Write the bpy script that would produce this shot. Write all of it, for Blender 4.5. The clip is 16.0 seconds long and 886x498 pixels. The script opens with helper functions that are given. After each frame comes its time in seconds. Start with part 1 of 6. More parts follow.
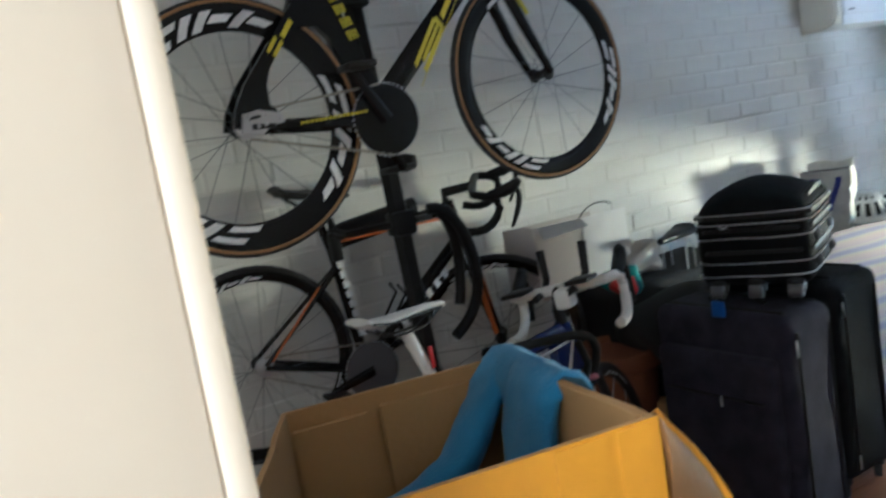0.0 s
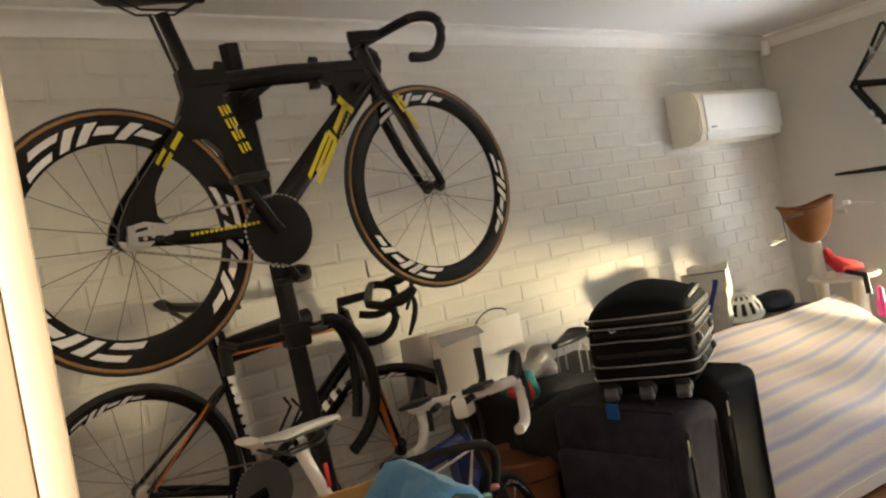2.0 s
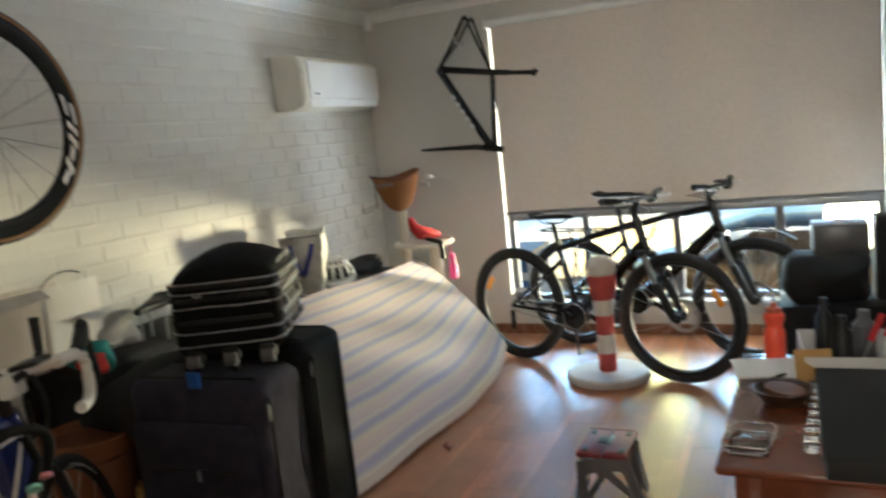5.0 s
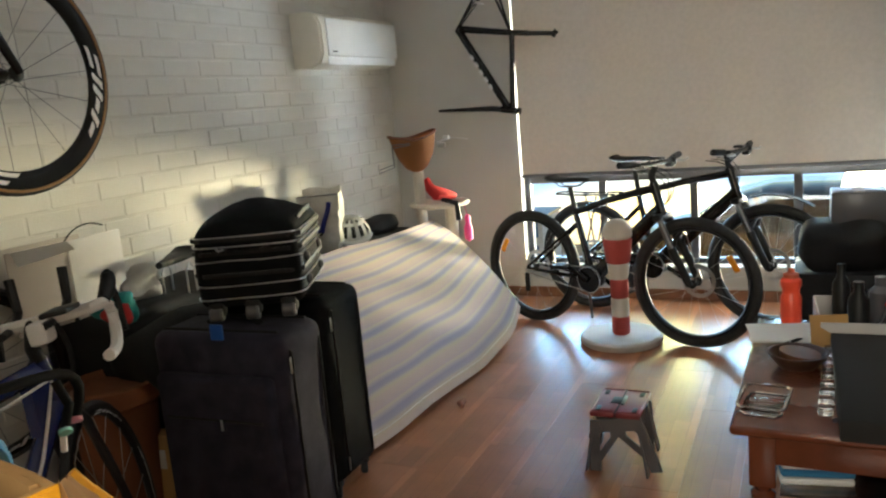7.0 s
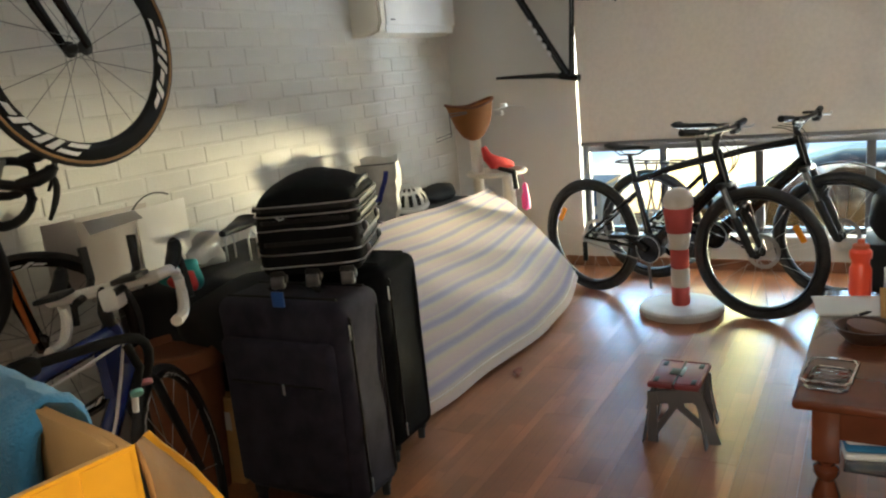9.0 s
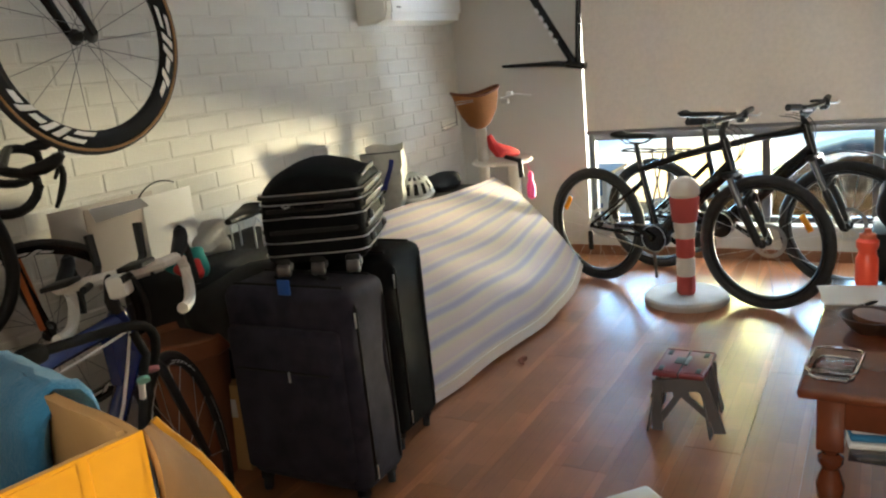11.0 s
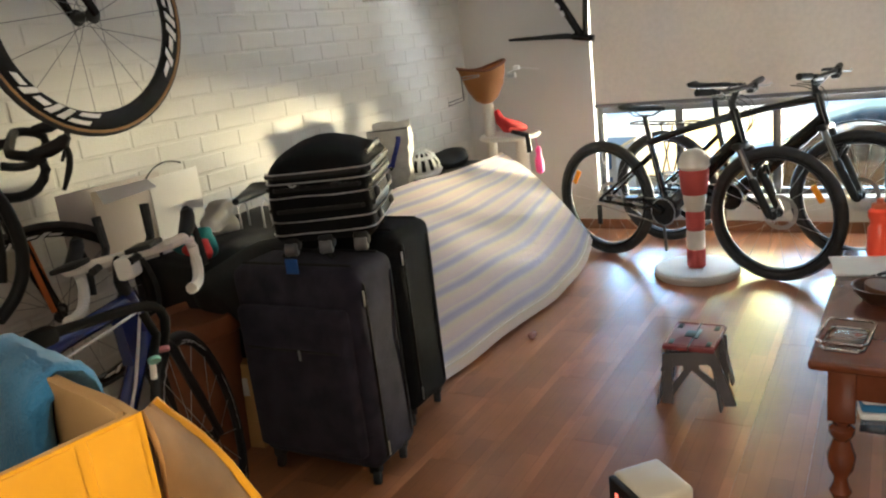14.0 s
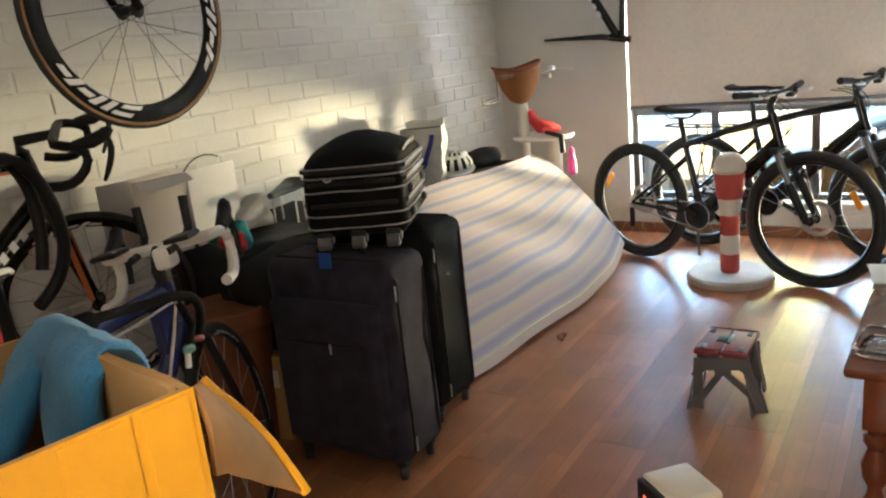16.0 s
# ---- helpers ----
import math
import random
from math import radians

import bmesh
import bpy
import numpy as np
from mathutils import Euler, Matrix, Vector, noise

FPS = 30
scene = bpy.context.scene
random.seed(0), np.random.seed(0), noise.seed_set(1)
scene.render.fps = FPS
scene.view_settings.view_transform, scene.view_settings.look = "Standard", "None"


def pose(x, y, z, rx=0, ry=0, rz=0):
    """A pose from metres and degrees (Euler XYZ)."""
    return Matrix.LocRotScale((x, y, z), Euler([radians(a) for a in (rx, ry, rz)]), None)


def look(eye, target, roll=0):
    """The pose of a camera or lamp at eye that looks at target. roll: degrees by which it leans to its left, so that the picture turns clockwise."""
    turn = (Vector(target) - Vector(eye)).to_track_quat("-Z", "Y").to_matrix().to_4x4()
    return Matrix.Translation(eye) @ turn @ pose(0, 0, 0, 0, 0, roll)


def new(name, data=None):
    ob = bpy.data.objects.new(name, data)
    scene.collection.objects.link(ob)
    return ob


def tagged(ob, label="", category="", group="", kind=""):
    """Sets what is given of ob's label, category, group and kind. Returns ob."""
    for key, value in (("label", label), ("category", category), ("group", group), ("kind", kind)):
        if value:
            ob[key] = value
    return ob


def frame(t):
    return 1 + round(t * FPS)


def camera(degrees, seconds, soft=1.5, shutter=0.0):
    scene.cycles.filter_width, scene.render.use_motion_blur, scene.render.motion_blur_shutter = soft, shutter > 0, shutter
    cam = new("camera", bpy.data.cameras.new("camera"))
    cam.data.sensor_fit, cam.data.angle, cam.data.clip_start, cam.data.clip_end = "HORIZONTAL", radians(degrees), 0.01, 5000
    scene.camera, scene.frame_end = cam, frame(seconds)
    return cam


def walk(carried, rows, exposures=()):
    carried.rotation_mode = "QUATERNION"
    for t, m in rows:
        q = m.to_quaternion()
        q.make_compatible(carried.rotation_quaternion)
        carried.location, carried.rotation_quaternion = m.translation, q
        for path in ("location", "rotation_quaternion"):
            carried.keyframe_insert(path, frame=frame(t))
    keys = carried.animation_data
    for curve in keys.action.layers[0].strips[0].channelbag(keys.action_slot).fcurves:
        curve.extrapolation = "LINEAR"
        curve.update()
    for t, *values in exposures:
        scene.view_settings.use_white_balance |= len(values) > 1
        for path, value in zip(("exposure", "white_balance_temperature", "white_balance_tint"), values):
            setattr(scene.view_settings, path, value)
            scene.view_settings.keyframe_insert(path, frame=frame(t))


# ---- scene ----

PATH = [
    (0, (-1.949, -2.708, 1.402), (-0.980, -0.974, 1.132), -9.56),
    (0.5, (-1.935, -2.710, 1.404), (-0.777, -1.084, 1.285), -9.85),
    (1, (-1.939, -2.711, 1.405), (-0.711, -1.132, 1.368), -9.52),
    (1.5, (-1.935, -2.711, 1.405), (-0.697, -1.140, 1.374), -9.73),
    (2, (-1.939, -2.712, 1.405), (-0.709, -1.136, 1.365), -10.04),
    (2.5, (-1.939, -2.710, 1.404), (-0.720, -1.125, 1.350), -10.17),
    (3, (-1.940, -2.713, 1.405), (-0.723, -1.127, 1.352), -10.08),
    (3.5, (-1.942, -2.714, 1.408), (-0.722, -1.130, 1.352), -9.99),
    (4, (-1.936, -2.712, 1.406), (-0.664, -1.170, 1.326), -9.80),
    (4.5, (-1.900, -2.732, 1.409), (-0.338, -1.492, 1.251), -8.77),
    (5, (-1.832, -2.723, 1.394), (-0.028, -1.905, 1.115), -5.92),
    (5.2, (-1.823, -2.734, 1.392), (0.005, -1.988, 1.070), -5.46),
    (7.3, (-1.864, -2.698, 1.382), (-0.105, -1.825, 1.002), -4.87),
    (7.5, (-1.861, -2.699, 1.392), (-0.114, -1.803, 1.009), -4.78),
    (8, (-1.876, -2.699, 1.390), (-0.161, -1.739, 1.020), -4.79),
    (8.5, (-1.868, -2.699, 1.388), (-0.175, -1.713, 0.989), -5.54),
    (9, (-1.865, -2.701, 1.386), (-0.173, -1.727, 0.951), -5.72),
    (11.5, (-1.866, -2.701, 1.386), (-0.194, -1.712, 0.913), -5.59),
    (12, (-1.866, -2.699, 1.383), (-0.201, -1.703, 0.898), -5.43),
    (12.5, (-1.864, -2.702, 1.383), (-0.205, -1.699, 0.892), -5.77),
    (13, (-1.870, -2.701, 1.385), (-0.220, -1.682, 0.895), -5.99),
    (13.5, (-1.868, -2.701, 1.383), (-0.226, -1.676, 0.882), -6.37),
    (14, (-1.857, -2.703, 1.383), (-0.207, -1.698, 0.865), -6.78),
    (14.5, (-1.867, -2.703, 1.379), (-0.228, -1.680, 0.863), -6.29),
    (15, (-1.869, -2.695, 1.379), (-0.247, -1.643, 0.865), -5.60),
    (15.5, (-1.870, -2.695, 1.377), (-0.265, -1.619, 0.858), -5.72),
    (16, (-1.870, -2.699, 1.379), (-0.259, -1.630, 0.869), -6.03),
]
cam = camera(59.85, 16.0, soft=2.2, shutter=0.4)
walk(cam, [(t, look(e, a, r)) for t, e, a, r in PATH],
     exposures=[(0, 0.13, 4700, 2), (0.5, 0.42, 5300, 6), (1.0, 0.42, 5800, 6), (2.0, 0.46, 6700, 8), (4.0, 0.48, 6600, 7), (5.0, 0.11, 5900, 2), (8.0, 0.09, 6100, 2), (11.5, 0.29, 6050, 4), (16.0, 0.44, 6150, 6)])

# ---- light ----
world = bpy.data.worlds.new("sky")
scene.world = world
world.use_nodes = True
wn = world.node_tree.nodes
sky = wn.new("ShaderNodeTexSky")
sky.sky_type = 'NISHITA'
sky.sun_disc = False
sky.sun_elevation = radians(8)
sky.sun_rotation = radians(253)
wn["Background"].inputs[1].default_value = 0.14
world.node_tree.links.new(sky.outputs[0], wn["Background"].inputs[0])


def area(name, eye, target, sx, sy, watts, color):
    d = bpy.data.lights.new(name, 'AREA')
    d.shape, d.size, d.size_y, d.energy, d.color = 'RECTANGLE', sx, sy, watts, color
    o = new(name, d)
    o.matrix_world = look(eye, target)
    return o


sun = bpy.data.lights.new("sun", 'SUN')
sun.energy, sun.angle, sun.color = 2.2, radians(1.0), (1.0, 0.86, 0.66)
so = new("sun", sun)
so.matrix_world = look((-30, -9.0, 4.4), (0, 0, 0))
# low sun thrown back off the car outside
gl = bpy.data.lights.new("car_glint", 'SPOT')
gl.energy, gl.shadow_soft_size, gl.color, gl.spot_size, gl.spot_blend = 4000, 0.30, (1.0, 0.82, 0.50), radians(60), 0.4
go = new("car_glint", gl)
go.matrix_world = look((6.4, -3.35, 0.26), (0.2, 0.0, 1.05))
# sky in the window strip, warm light in an unseen doorway behind the camera
area("window_daylight", (4.6, -0.75, 0.90), (0.0, -0.75, 0.75), 1.1, 0.55, 165, (0.36, 0.64, 1.0))
# added lamp with no garden behind it, gives the floor its yellow reflections
area("yellow_reflection_lamp", (4.6, -1.62, 0.90), (0.0, -1.62, 0.75), 0.6, 0.55, 46, (1.0, 0.93, 0.36))
area("window_daylight", (4.6, -2.75, 0.90), (0.0, -2.75, 0.75), 1.6, 0.55, 112, (0.45, 0.70, 1.0))
# added lamp hidden below the sill, brightens ceiling and upper walls
area("low_fill_lamp", (3.85, -2.1, -0.22), (0.0, -2.1, 1.6), 2.6, 0.6, 245, (0.88, 0.93, 1.0))
area("doorway_light", (-2.88, -2.86, 1.55), (-0.5, -2.0, 1.1), 0.7, 1.3, 34, (1.0, 0.86, 0.70))

# ---- materials ----
def mat(name, col, rough=0.6, metal=0.0, var=0.12, scale=6.0, bump=0.0, bscale=60.0, coat=0.0, stain=None, trans=0.0, sheen=0.0):
    m = bpy.data.materials.new(name)
    m.use_nodes = True
    nt = m.node_tree
    b = nt.nodes["Principled BSDF"]
    b.inputs["Roughness"].default_value = rough
    b.inputs["Metallic"].default_value = metal
    b.inputs["Coat Weight"].default_value = coat
    b.inputs["Sheen Weight"].default_value = sheen
    tc = nt.nodes.new("ShaderNodeTexCoord")
    n1 = nt.nodes.new("ShaderNodeTexNoise")
    n1.inputs["Scale"].default_value, n1.inputs["Detail"].default_value = scale, 6
    nt.links.new(tc.outputs["Object"], n1.inputs["Vector"])
    mx = nt.nodes.new("ShaderNodeMix")
    mx.data_type = 'RGBA'
    lo = [c * (1 - var) for c in col]
    hi = [min(1, c * (1 + var)) for c in col]
    if stain:
        lo = stain
    mx.inputs[6].default_value, mx.inputs[7].default_value = (*lo, 1), (*hi, 1)
    rp = nt.nodes.new("ShaderNodeMapRange")
    rp.inputs[1].default_value, rp.inputs[2].default_value = 0.3, 0.7
    nt.links.new(n1.outputs[0], rp.inputs[0])
    nt.links.new(rp.outputs[0], mx.inputs[0])
    nt.links.new(mx.outputs[2], b.inputs["Base Color"])
    if trans:
        b.inputs["Transmission Weight"].default_value = trans
    if bump:
        n2 = nt.nodes.new("ShaderNodeTexNoise")
        n2.inputs["Scale"].default_value, n2.inputs["Detail"].default_value = bscale, 4
        nt.links.new(tc.outputs["Object"], n2.inputs["Vector"])
        bp = nt.nodes.new("ShaderNodeBump")
        bp.inputs["Strength"].default_value, bp.inputs["Distance"].default_value = bump, 0.004
        nt.links.new(n2.outputs[0], bp.inputs["Height"])
        nt.links.new(bp.outputs[0], b.inputs["Normal"])
    return m


M_BRICK = mat("painted_brick", (0.62, 0.60, 0.55), 0.55, var=0.05, scale=5, bump=0.35, bscale=90)
M_MORTAR = mat("painted_mortar", (0.61, 0.59, 0.54), 0.6, var=0.06, bump=0.3)
M_PLASTER = mat("plaster_paint", (0.58, 0.56, 0.52), 0.6, var=0.04, scale=2, bump=0.12, bscale=140)
M_CEIL = mat("ceiling_paint", (0.72, 0.71, 0.70), 0.8, var=0.03, scale=1.5)
M_CORNICE = mat("cornice_paint", (0.76, 0.75, 0.73), 0.6, var=0.03)
M_DOOR = mat("door_paint", (0.70, 0.60, 0.47), 0.35, var=0.03, scale=3, bump=0.04)
M_BLIND = mat("blind_cloth", (0.60, 0.53, 0.47), 0.9, var=0.05, scale=40, bump=0.1, bscale=500)
M_ALU = mat("window_aluminium", (0.10, 0.10, 0.11), 0.4, 0.6)
M_WHITE = mat("white_plastic", (0.78, 0.78, 0.76), 0.35, var=0.03)
M_ACSIDE = mat("aged_white_plastic", (0.70, 0.66, 0.56), 0.4, var=0.04)
M_SKIRT = mat("skirting_wood", (0.22, 0.10, 0.05), 0.4, var=0.25, scale=12)
M_CARBON = mat("black_carbon", (0.008, 0.0075, 0.007), 0.16, var=0.3)
M_CARBON.node_tree.nodes["Principled BSDF"].inputs["Specular IOR Level"].default_value = 0.32
M_BARTAPE = mat("black_bar_tape", (0.008, 0.008, 0.008), 0.9, var=0.3, bump=0.3, bscale=200)
M_BARTAPE.node_tree.nodes["Principled BSDF"].inputs["Specular IOR Level"].default_value = 0.15
M_BLACK = mat("black_matt", (0.009, 0.009, 0.009), 0.5, var=0.3, bump=0.1)
M_BLACK.node_tree.nodes["Principled BSDF"].inputs["Specular IOR Level"].default_value = 0.3
M_CHAIN = mat("oiled_chain_steel", (0.34, 0.31, 0.26), 0.35, 0.8, var=0.3, scale=60)
M_RUBBER = mat("tyre_rubber", (0.022, 0.022, 0.022), 0.75, var=0.35, scale=30, bump=0.3, bscale=200)
M_TAN = mat("tan_sidewall", (0.30, 0.16, 0.06), 0.7, var=0.2)
M_STEEL = mat("brushed_steel", (0.55, 0.55, 0.55), 0.3, 1.0)
M_DARKSTEEL = mat("dark_steel", (0.16, 0.16, 0.16), 0.35, 0.9)
M_YELLOW = mat("yellow_decal", (0.62, 0.52, 0.02), 0.4, var=0.05)
M_DECAL = mat("white_decal", (0.72, 0.72, 0.72), 0.4, var=0.05)
M_ORANGE = mat("orange_paint", (0.55, 0.14, 0.03), 0.3, coat=0.5)
M_BLUEPAINT = mat("blue_bike_paint", (0.008, 0.02, 0.12), 0.25, coat=0.6)
M_WTAPE = mat("white_bar_tape", (0.72, 0.70, 0.66), 0.6, bump=0.2)
M_NAVY = mat("navy_suitcase_cloth", (0.030, 0.028, 0.042), 0.85, var=0.3, scale=14, bump=0.4, bscale=700, sheen=0.03)
M_BLKCLOTH = mat("black_suitcase_cloth", (0.008, 0.0085, 0.009), 0.65, var=0.25, scale=12, bump=0.35, bscale=600)
for m_ in (M_NAVY, M_BLKCLOTH):
    m_.node_tree.nodes["Principled BSDF"].inputs["Specular IOR Level"].default_value = 0.06
M_CARD = mat("cardboard", (0.45, 0.265, 0.10), 0.85, var=0.08, scale=4, bump=0.15, bscale=120)
M_TAPE = mat("yellow_tape", (0.60, 0.275, 0.008), 0.34, var=0.14, scale=9, bump=0.9, bscale=22, coat=0.3)
# rougher, darker tape colour; the flap underside's shade is put into it
M_TAPESHADE = mat("shaded_tape_back", (0.22, 0.10, 0.022), 0.8, var=0.25, scale=14, bump=0.3, bscale=60)
M_FLEECE = mat("blue_fleece", (0.038, 0.185, 0.37), 0.95, var=0.18, scale=12, bump=0.5, bscale=320, sheen=0.15)
M_ORGFELT = mat("orange_felt", (0.36, 0.15, 0.045), 0.9, var=0.12, bump=0.3)
M_CREAM = mat("cream_plush", (0.60, 0.54, 0.46), 0.95, var=0.08, bump=0.6, bscale=150, sheen=0.3)
M_SISALR = mat("red_stripe_plush", (0.42, 0.07, 0.06), 0.95, var=0.12, bump=0.6, bscale=150)
M_RED = mat("red_cloth", (0.55, 0.03, 0.03), 0.8, var=0.15)
M_PINK = mat("pink_plastic", (0.75, 0.06, 0.28), 0.5)
M_TEAL = mat("teal_cloth", (0.01, 0.20, 0.20), 0.8)
M_TERRA = mat("terracotta", (0.17, 0.055, 0.02), 0.7, var=0.2, bump=0.2)
M_WCARD = mat("white_card", (0.62, 0.60, 0.58), 0.7, var=0.04)
M_GCARD = mat("grey_card", (0.42, 0.37, 0.33), 0.75, var=0.05)
M_SILVER = mat("silver_bag", (0.66, 0.64, 0.58), 0.36, 0.25, var=0.2, scale=14, bump=0.8, bscale=18)
M_BLUEP = mat("blue_print", (0.02, 0.03, 0.25), 0.5)
M_REDWOOD = mat("red_brown_timber", (0.12, 0.033, 0.015), 0.22, var=0.3, scale=7, bump=0.06, coat=0.4)
M_BURG = mat("burgundy_plastic", (0.16, 0.025, 0.03), 0.5, var=0.1)
M_GREYPL = mat("grey_plastic", (0.10, 0.095, 0.10), 0.3, var=0.1)
M_BOTTLE = mat("orange_bottle", (0.85, 0.09, 0.04), 0.3, var=0.05)
M_PAPER = mat("paper", (0.70, 0.69, 0.64), 0.8, var=0.03)
M_BEIGE = mat("beige_plastic", (0.55, 0.49, 0.38), 0.45, var=0.05)
M_REFLEX = mat("amber_reflector", (0.9, 0.33, 0.02), 0.15, coat=1.0)
M_CAR = mat("car_paint", (0.02, 0.02, 0.022), 0.15, coat=1.0)
M_GLASSDK = mat("dark_glass", (0.01, 0.01, 0.012), 0.05, coat=1.0)
M_MINT = mat("mint_plastic", (0.25, 0.6, 0.5), 0.4)
M_PINKCAP = mat("pink_cap", (0.55, 0.2, 0.24), 0.5)
M_DKBOX = mat("dark_fabric_box", (0.008, 0.008, 0.009), 0.85, var=0.3, bump=0.3)


def let_light_through(m, col, share):
    nt = m.node_tree
    tl = nt.nodes.new("ShaderNodeBsdfTranslucent")
    tl.inputs[0].default_value = (*col, 1)
    mx = nt.nodes.new("ShaderNodeMixShader")
    mx.inputs[0].default_value = share
    out = nt.nodes["Material Output"]
    nt.links.new(nt.nodes["Principled BSDF"].outputs[0], mx.inputs[1])
    nt.links.new(tl.outputs[0], mx.inputs[2])
    nt.links.new(mx.outputs[0], out.inputs[0])


let_light_through(M_BLIND, (0.44, 0.40, 0.36), 0.13)


def glass(name, tint, rough=0.02):
    m = bpy.data.materials.new(name)
    m.use_nodes = True
    b = m.node_tree.nodes["Principled BSDF"]
    b.inputs["Base Color"].default_value = (*tint, 1)
    b.inputs["Transmission Weight"].default_value = 1.0
    b.inputs["Roughness"].default_value = rough
    b.inputs["IOR"].default_value = 1.45
    return m


M_CLEAR = glass("clear_plastic", (0.95, 0.96, 0.95), 0.05)
M_PANE = glass("window_glass", (0.97, 0.99, 1.0), 0.0)


def led(name, col, power):
    m = bpy.data.materials.new(name)
    m.use_nodes = True
    b = m.node_tree.nodes["Principled BSDF"]
    b.inputs["Emission Color"].default_value = (*col, 1)
    b.inputs["Emission Strength"].default_value = power
    return m


M_LED = led("red_led", (1, 0.05, 0.02), 1.2)


def floor_mat():
    m = mat("laminate_board", (0.33, 0.135, 0.06), 0.30, var=0.22, scale=3, bump=0.03, bscale=30)
    nt = m.node_tree
    b = nt.nodes["Principled BSDF"]
    tc = nt.nodes.new("ShaderNodeTexCoord")
    mp = nt.nodes.new("ShaderNodeMapping")
    mp.inputs["Scale"].default_value = (3, 60, 3)
    nz = nt.nodes.new("ShaderNodeTexNoise")
    nz.inputs["Scale"].default_value, nz.inputs["Detail"].default_value = 1.0, 8
    nt.links.new(tc.outputs["Object"], mp.inputs[0])
    nt.links.new(mp.outputs[0], nz.inputs["Vector"])
    oi = nt.nodes.new("ShaderNodeObjectInfo")
    hs = nt.nodes.new("ShaderNodeHueSaturation")
    mr = nt.nodes.new("ShaderNodeMapRange")
    mr.inputs[3].default_value, mr.inputs[4].default_value = 0.72, 1.22
    ad = nt.nodes.new("ShaderNodeMath")
    ad.operation = 'ADD'
    nt.links.new(oi.outputs["Random"], ad.inputs[0])
    nt.links.new(nz.outputs[0], ad.inputs[1])
    dv = nt.nodes.new("ShaderNodeMath")
    dv.operation = 'MULTIPLY'
    dv.inputs[1].default_value = 0.5
    nt.links.new(ad.outputs[0], dv.inputs[0])
    nt.links.new(dv.outputs[0], mr.inputs[0])
    nt.links.new(mr.outputs[0], hs.inputs["Value"])
    src = b.inputs["Base Color"].links[0].from_socket
    nt.links.new(src, hs.inputs["Color"])
    nt.links.new(hs.outputs[0], b.inputs["Base Color"])
    b.inputs["Roughness"].default_value = 0.30
    bt = nt.nodes.new("ShaderNodeTexBrick")
    bt.offset, bt.offset_frequency = 0.37, 2
    for k, v in (("Scale", 1.0), ("Mortar Size", 0.0006), ("Brick Width", 0.43), ("Row Height", 0.0642)):
        bt.inputs[k].default_value = v
    bt.inputs["Color1"].default_value, bt.inputs["Color2"].default_value, bt.inputs["Mortar"].default_value = (0.80, 0.80, 0.80, 1), (1.12, 1.12, 1.12, 1), (0.55, 0.5, 0.5, 1)
    nt.links.new(tc.outputs["Object"], bt.inputs["Vector"])
    ml = nt.nodes.new("ShaderNodeMix")
    ml.data_type, ml.blend_type = 'RGBA', 'MULTIPLY'
    ml.inputs[0].default_value = 1.0
    nt.links.new(hs.outputs[0], ml.inputs[6])
    nt.links.new(bt.outputs[0], ml.inputs[7])
    nt.links.new(ml.outputs[2], b.inputs["Base Color"])
    return m


M_FLOOR = floor_mat()
M_FLOORGAP = mat("floor_joint", (0.06, 0.025, 0.012), 0.6)


def stripe_mat():
    """Pale mattress ticking: soft bands across the short way of the mattress."""
    m = bpy.data.materials.new("striped_ticking")
    m.use_nodes = True
    nt = m.node_tree
    b = nt.nodes["Principled BSDF"]
    b.inputs["Roughness"].default_value = 0.85
    uv = nt.nodes.new("ShaderNodeUVMap")
    uv.uv_map = "UVMap"
    sp = nt.nodes.new("ShaderNodeSeparateXYZ")
    nt.links.new(uv.outputs[0], sp.inputs[0])
    mu = nt.nodes.new("ShaderNodeMath")
    mu.operation = 'MULTIPLY'
    mu.inputs[1].default_value = 9.0
    nt.links.new(sp.outputs[1], mu.inputs[0])
    fr = nt.nodes.new("ShaderNodeMath")
    fr.operation = 'FRACT'
    nt.links.new(mu.outputs[0], fr.inputs[0])
    cr = nt.nodes.new("ShaderNodeValToRGB")
    e = cr.color_ramp.elements
    e[0].position, e[0].color = 0.0, (0.53, 0.43, 0.40, 1)
    e[1].position, e[1].color = 1.0, (0.53, 0.43, 0.40, 1)
    for p, c in ((0.16, (0.55, 0.45, 0.40)), (0.28, (0.55, 0.49, 0.36)), (0.36, (0.50, 0.45, 0.40)), (0.44, (0.36, 0.34, 0.42)), (0.58, (0.33, 0.31, 0.41)), (0.68, (0.45, 0.40, 0.43)), (0.78, (0.55, 0.49, 0.38)), (0.86, (0.50, 0.41, 0.42))):
        k = e.new(p)
        k.color = (*c, 1)
    nt.links.new(fr.outputs[0], cr.inputs[0])
    nt.links.new(cr.outputs[0], b.inputs["Base Color"])
    nz = nt.nodes.new("ShaderNodeTexNoise")
    nz.inputs["Scale"].default_value = 25
    bp = nt.nodes.new("ShaderNodeBump")
    bp.inputs["Strength"].default_value, bp.inputs["Distance"].default_value = 0.4, 0.006
    nt.links.new(nz.outputs[0], bp.inputs["Height"])
    nt.links.new(bp.outputs[0], b.inputs["Normal"])
    return m


M_TICK = stripe_mat()

# ---- building helpers ----
def part(name, bm, material, parent=None, label="", smooth=True):
    me = bpy.data.meshes.new(name)
    bm.normal_update()
    bm.to_mesh(me)
    bm.free()
    me.materials.append(material)
    if smooth:
        me.polygons.foreach_set("use_smooth", [True] * len(me.polygons))
        me.set_sharp_from_angle(angle=radians(40))
    ob = new(name, me)
    if parent is not None:
        ob.parent = parent
    if label:
        ob["label"] = label
    return ob


